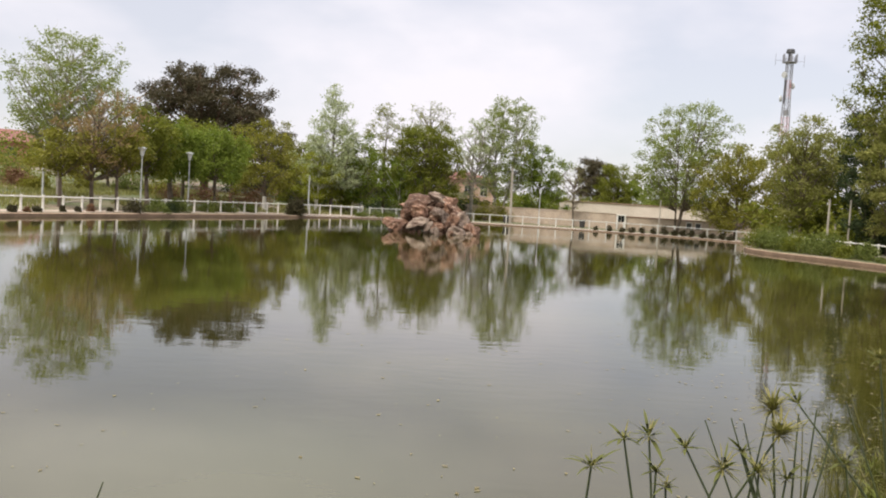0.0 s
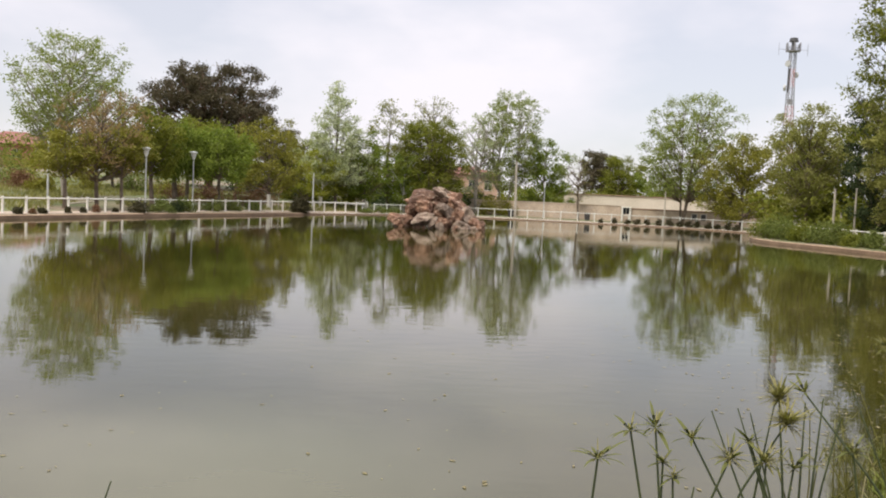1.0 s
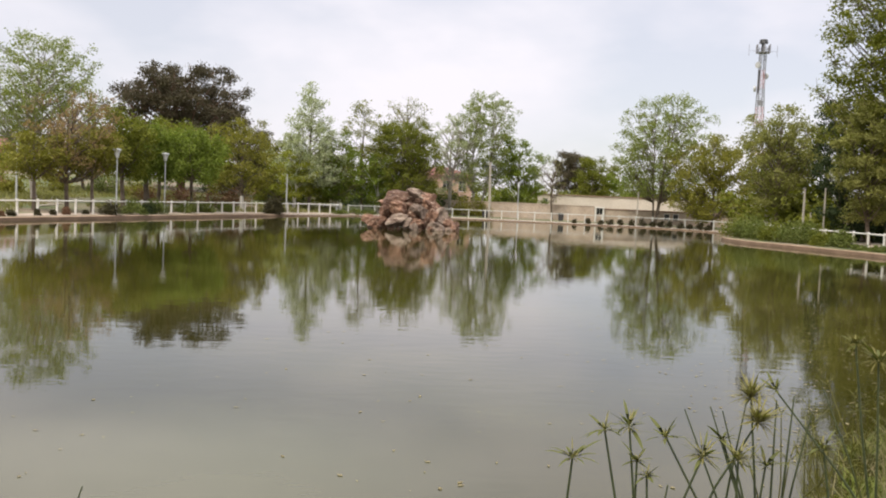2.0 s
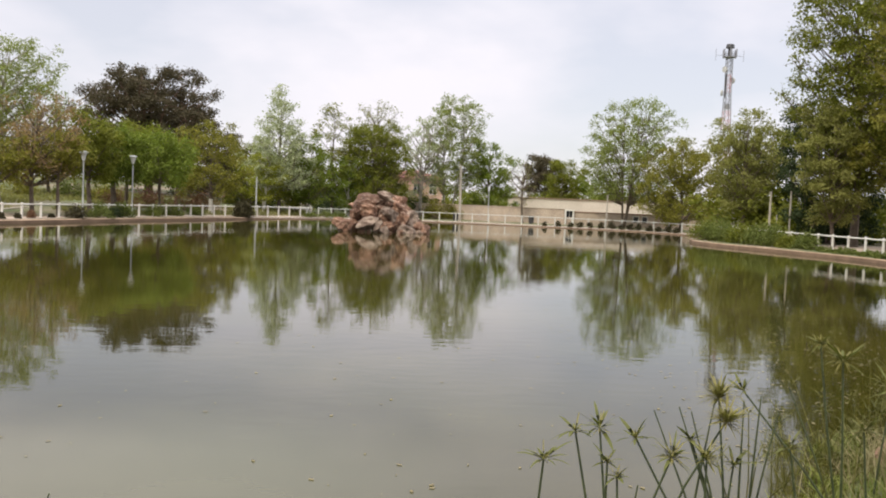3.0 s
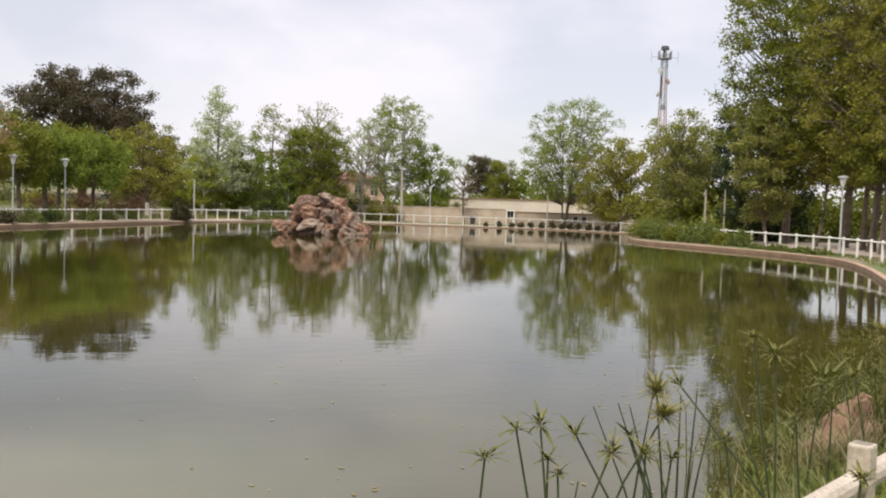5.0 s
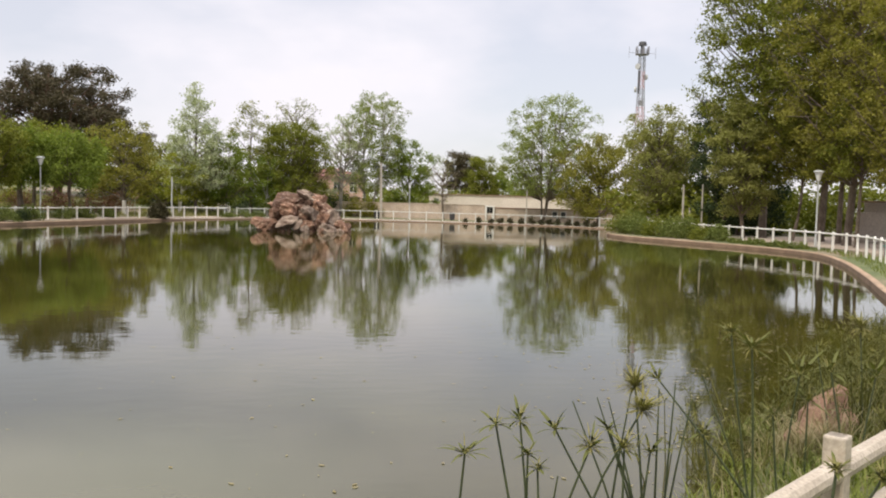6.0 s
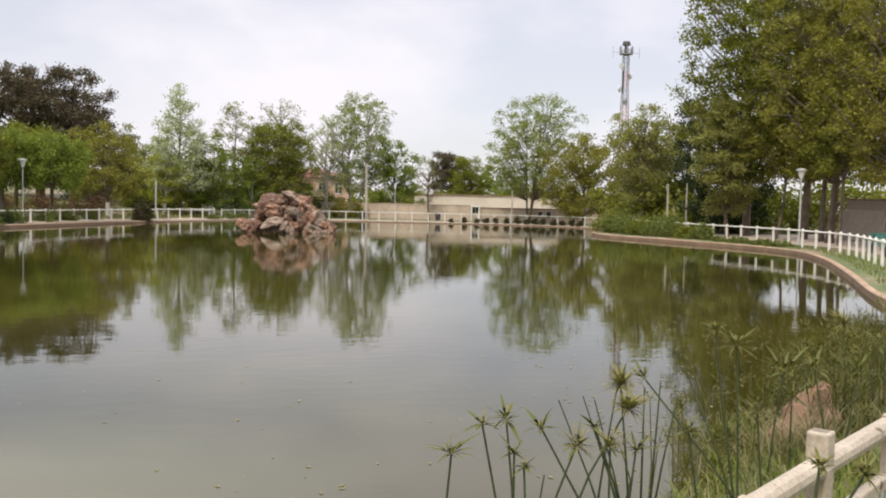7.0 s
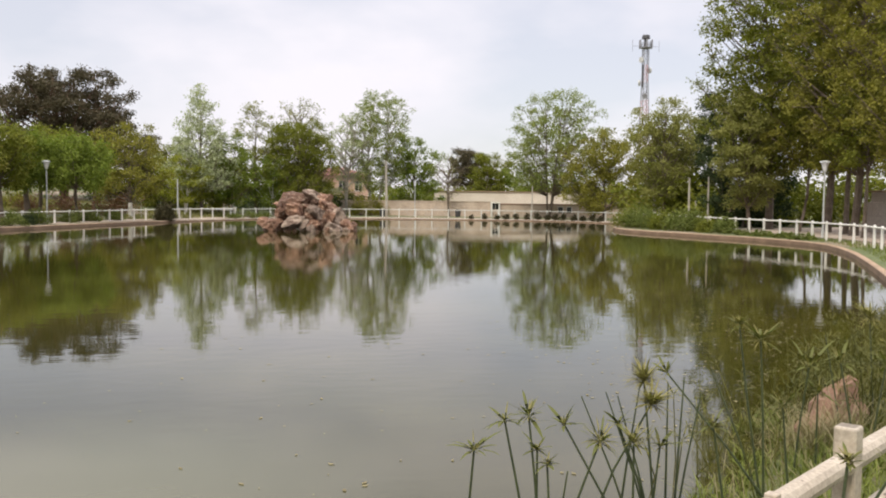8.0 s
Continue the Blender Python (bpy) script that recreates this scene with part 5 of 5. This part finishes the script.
tagged(link_mesh("meadow_grass", np_mesh("meadow_grass", _v, _f), L_MEADOW), "long meadow grass on the rise", "grass", kind="stuff")


def ray_fan(rng, top, axis, r, count, up=0.35, wide=0.006):
    """The rays of one sedge umbrella, joined at their hub: places and triangles."""
    axis = Vector(axis).normalized()
    a = axis.orthogonal().normalized()
    b = axis.cross(a)
    vs, fs = [Vector(top)], []
    for i in range(count):
        w = 2 * math.pi * (i + rng.uniform(-0.45, 0.45)) / count
        out = a * math.cos(w) + b * math.sin(w)
        ln = r * rng.uniform(0.55, 1.3)
        lift = rng.uniform(-0.1, 1.2) * up * 2
        side = axis.cross(out).normalized()
        wid = wide * rng.uniform(0.8, 1.5)
        k = len(vs)
        for t, ww in ((0.35, 1.0), (0.7, 0.8), (1.0, 0.12)):
            c = Vector(top) + out * ln * t + axis * (lift * ln * t - 0.4 * ln * t * t)
            vs += [c - side * wid * ww, c + side * wid * ww]
        fs.append((0, k, k + 1))
        for q in (0, 2):
            fs += [(k + q, k + q + 1, k + q + 3), (k + q, k + q + 3, k + q + 2)]
    return vs, fs


def sedge(x, y, z, bx, by, r, kind):
    """One umbrella sedge: a thin bent stem and its head of rays; kind 0 green, 1 mixed, 2 yellow and in flower."""
    rng = np.random.default_rng(int(1000 + x * 100 + y * 37))
    root = tagged(empty("umbrella_sedge", bx, by, 0.0), ("green umbrella sedge with spreading rays", "umbrella sedge turning yellow-brown", "umbrella sedge with a bushy yellow head")[kind], "sedge", "sedges on the near bank")
    top = Vector((x - bx, y - by, z))
    foot = Vector((0, 0, -0.05))
    mid = foot.lerp(top, 0.55) + Vector((rng.normal() * 0.015, rng.normal() * 0.015, 0.03))
    bm = bmesh.new()
    add_tube(bm, [foot, foot.lerp(mid, 0.5), mid, mid.lerp(top, 0.6), top], [0.0095, 0.0085, 0.0075, 0.0065, 0.006], 7)
    part("stem", bm, M_STEM, root)
    axis = (top - mid).normalized() + Vector((0, 0, 0.5))
    vs, fs = ray_fan(rng, top, axis, r * (0.78, 0.75, 0.7)[kind], (11, 14, 18)[kind], (0.62, 0.55, 0.6)[kind], (0.0095, 0.0075, 0.006)[kind])
    link_mesh("umbel", np_mesh("umbel", np.array(vs), np.array(fs)), (L_SEDGE, L_SEDGE, L_SEDGE_Y)[kind], root)
    if not kind:
        vs, fs = ray_fan(rng, top, axis, r * 0.34, 16, 0.8, 0.0035)
        link_mesh("spikelet_tuft", np_mesh("spikelet_tuft", np.array(vs), np.array(fs)), L_SEDGE_Y, root, "short yellowish inner rays")
    if kind:
        vs, fs = ray_fan(rng, top + Vector((0, 0, 0.01)), axis, r * (0, 0.55, 0.62)[kind], (0, 46, 130)[kind], 0.6, 0.0038)
        link_mesh("flower_head", np_mesh("flower_head", np.array(vs), np.array(fs)), L_SEDGE_Y, root, "yellowish flower rays")
    return root


def bare_stem(x, y, z, bx, by):
    root = tagged(empty("sedge_stalk", bx, by, 0.0), "bare dark green sedge stalk", "sedge")
    bm = bmesh.new()
    add_tube(bm, [(0, 0, -0.05), ((x - bx) * 0.5, (y - by) * 0.5, z * 0.52), (x - bx, y - by, z)], [0.009, 0.007, 0.004], 6)
    part("stem", bm, M_STEM, root)
    return root


sedge(0.85, 4.53, 0.87, 0.79, 4.56, 0.17, 0)
sedge(1.09, 4.89, 0.93, 1.26, 4.85, 0.17, 0)
sedge(1.27, 5.06, 0.91, 1.35, 5.04, 0.20, 0)
sedge(1.47, 5.00, 0.87, 1.98, 4.85, 0.15, 0)
sedge(1.27, 4.85, 0.77, 1.32, 4.85, 0.12, 0)
sedge(1.30, 4.74, 0.72, 1.40, 4.71, 0.13, 0)
sedge(1.60, 4.75, 0.83, 1.36, 4.84, 0.20, 1)
sedge(1.90, 5.29, 0.79, 2.14, 5.20, 0.13, 0)
sedge(2.11, 5.42, 1.02, 2.20, 5.38, 0.22, 2)
sedge(2.04, 5.13, 0.94, 1.64, 5.27, 0.20, 2)
sedge(2.36, 5.65, 1.03, 3.14, 5.31, 0.13, 0)
sedge(1.85, 4.88, 0.78, 1.87, 4.88, 0.16, 1)
sedge(2.10, 5.11, 0.69, 2.04, 5.11, 0.18, 0)
sedge(2.99, 5.91, 1.31, 3.16, 5.82, 0.12, 1)
sedge(3.07, 5.75, 1.22, 3.12, 5.73, 0.26, 1)
sedge(3.70, 6.20, 0.94, 3.62, 6.26, 0.24, 0)
sedge(5.15, 7.65, 1.09, 5.22, 7.62, 0.25, 2)
sedge(4.48, 6.42, 0.89, 4.39, 6.48, 0.25, 0)
sedge(4.21, 6.60, 0.89, 4.34, 6.51, 0.25, 0)
sedge(3.26, 5.77, 0.75, 3.32, 5.73, 0.22, 0)
sedge(5.51, 7.65, 0.94, 5.51, 7.65, 0.30, 0)
sedge(2.29, 3.19, 1.13, 1.87, 3.53, 0.11, 1)
sedge(1.99, 3.03, 1.22, 1.91, 3.11, 0.08, 1)
sedge(2.55, 5.34, 0.74, 2.66, 5.30, 0.18, 0)
sedge(6.05, 8.24, 1.08, 6.05, 8.24, 0.30, 0)
sedge(3.76, 6.17, 0.75, 3.76, 6.17, 0.22, 0)
bare_stem(-1.69, 4.60, 0.61, -1.86, 4.54)
bare_stem(1.62, 5.17, 1.00, 2.00, 5.04)
bare_stem(1.82, 5.31, 0.99, 2.14, 5.20)
bare_stem(1.89, 5.29, 0.97, 2.14, 5.19)
bare_stem(2.34, 5.33, 1.07, 2.29, 5.35)
bare_stem(2.25, 5.37, 1.03, 2.25, 5.37)
bare_stem(2.05, 5.34, 1.01, 1.92, 5.38)
bare_stem(1.38, 4.61, 0.72, 1.29, 4.65)
bare_stem(2.82, 5.99, 1.00, 3.18, 5.82)
bare_stem(4.47, 7.26, 1.01, 4.62, 7.16)
bare_stem(2.52, 5.47, 0.93, 2.37, 5.53)


def sedge_thicket():
    """The mass of lesser sedges and reeds that cannot be counted."""
    rng = np.random.default_rng(9)
    vs, fs = [], []
    for i in range(330):
        if i < 60:
            t = rng.random()
            x = 2.6 + 3.1 * t + rng.normal() * 0.25
            y = 6.2 + 2.6 * t + rng.normal() * 0.45
            h = rng.uniform(0.25, 0.6)
        else:
            x = rng.uniform(4.6, 8.6)
            y = x * 1.08 + 2.3 + rng.normal() * 0.45
            h = rng.uniform(0.3, 0.85)
        if beyond_shore(x, y) < -0.7:
            continue
        lean = Vector((rng.normal() * 0.12, rng.normal() * 0.12, 0))
        k = len(vs)
        p, q = tube_arrays([(x, y, 0), (x + lean.x * 0.5, y + lean.y * 0.5, h * 0.5), (x + lean.x, y + lean.y, h)], [0.006, 0.005, 0.004], 4)
        vs += p
        fs += [(f[0] + k, f[1] + k, f[2] + k) for f in q] + [(f[0] + k, f[2] + k, f[3] + k) for f in q]
        if rng.random() < 0.75:
            p, q = ray_fan(rng, (x + lean.x, y + lean.y, h), (lean.x, lean.y, 0.6), rng.uniform(0.1, 0.2), 12, 0.6, 0.004)
            k = len(vs)
            vs += p
            fs += [tuple(i + k for i in f) for f in q]
    tagged(link_mesh("sedge_thicket", np_mesh("sedge_thicket", np.array(vs), np.array(fs)), L_HERB), "tangled lesser sedges at the water's edge", "sedge", kind="stuff")


sedge_thicket()

_bm = boulder(np.random.default_rng(23), 1.0, 0.85, 12)
_st = part("boulder", _bm, M_STONE)
_st.matrix_basis = pose(4.8, 7.5, 0.2, 8, -24, 15) @ Matrix.Diagonal((0.48, 0.36, 0.46, 1))
tagged(_st, "smooth reddish boulder in the bank grass", "boulder")


# ---- drifting specks and light ripples on the water ----
def specks_and_ripples():
    rng = np.random.default_rng(13)
    n = 1100
    xs, ys = rng.uniform(-5, 13, n), 6.5 + rng.random(n) ** 1.6 * 22
    # the other 700 are light ripples by the reeds, drawn as pale flecks
    xs[400:] = rng.uniform(3, 11, 700)
    ys[400:] = xs[400:] * 1.15 + 3.5 + np.abs(rng.normal(size=700)) * 4.5
    keep = np.array([beyond_shore(a, b) < -0.4 for a, b in zip(xs, ys)])
    c = np.stack([xs, ys, np.full(n, 0.006)], 1)[keep]
    m = len(c)
    th = rng.random(m) * 6.28
    s = rng.uniform(0.01, 0.04, m)
    a = np.stack([np.cos(th), np.sin(th), np.zeros(m)], 1) * s[:, None]
    b = np.stack([-np.sin(th), np.cos(th), np.zeros(m)], 1) * s[:, None] * 0.5
    v = np.stack([c - a, c + b, c + a, c - b], 1).reshape(-1, 3)
    tagged(link_mesh("specks_and_ripples", np_mesh("specks_and_ripples", v, np.arange(4 * m).reshape(-1, 4)), L_DRY), "pale seeds, leaf bits and painted light ripples on the water", "debris", kind="stuff")


specks_and_ripples()
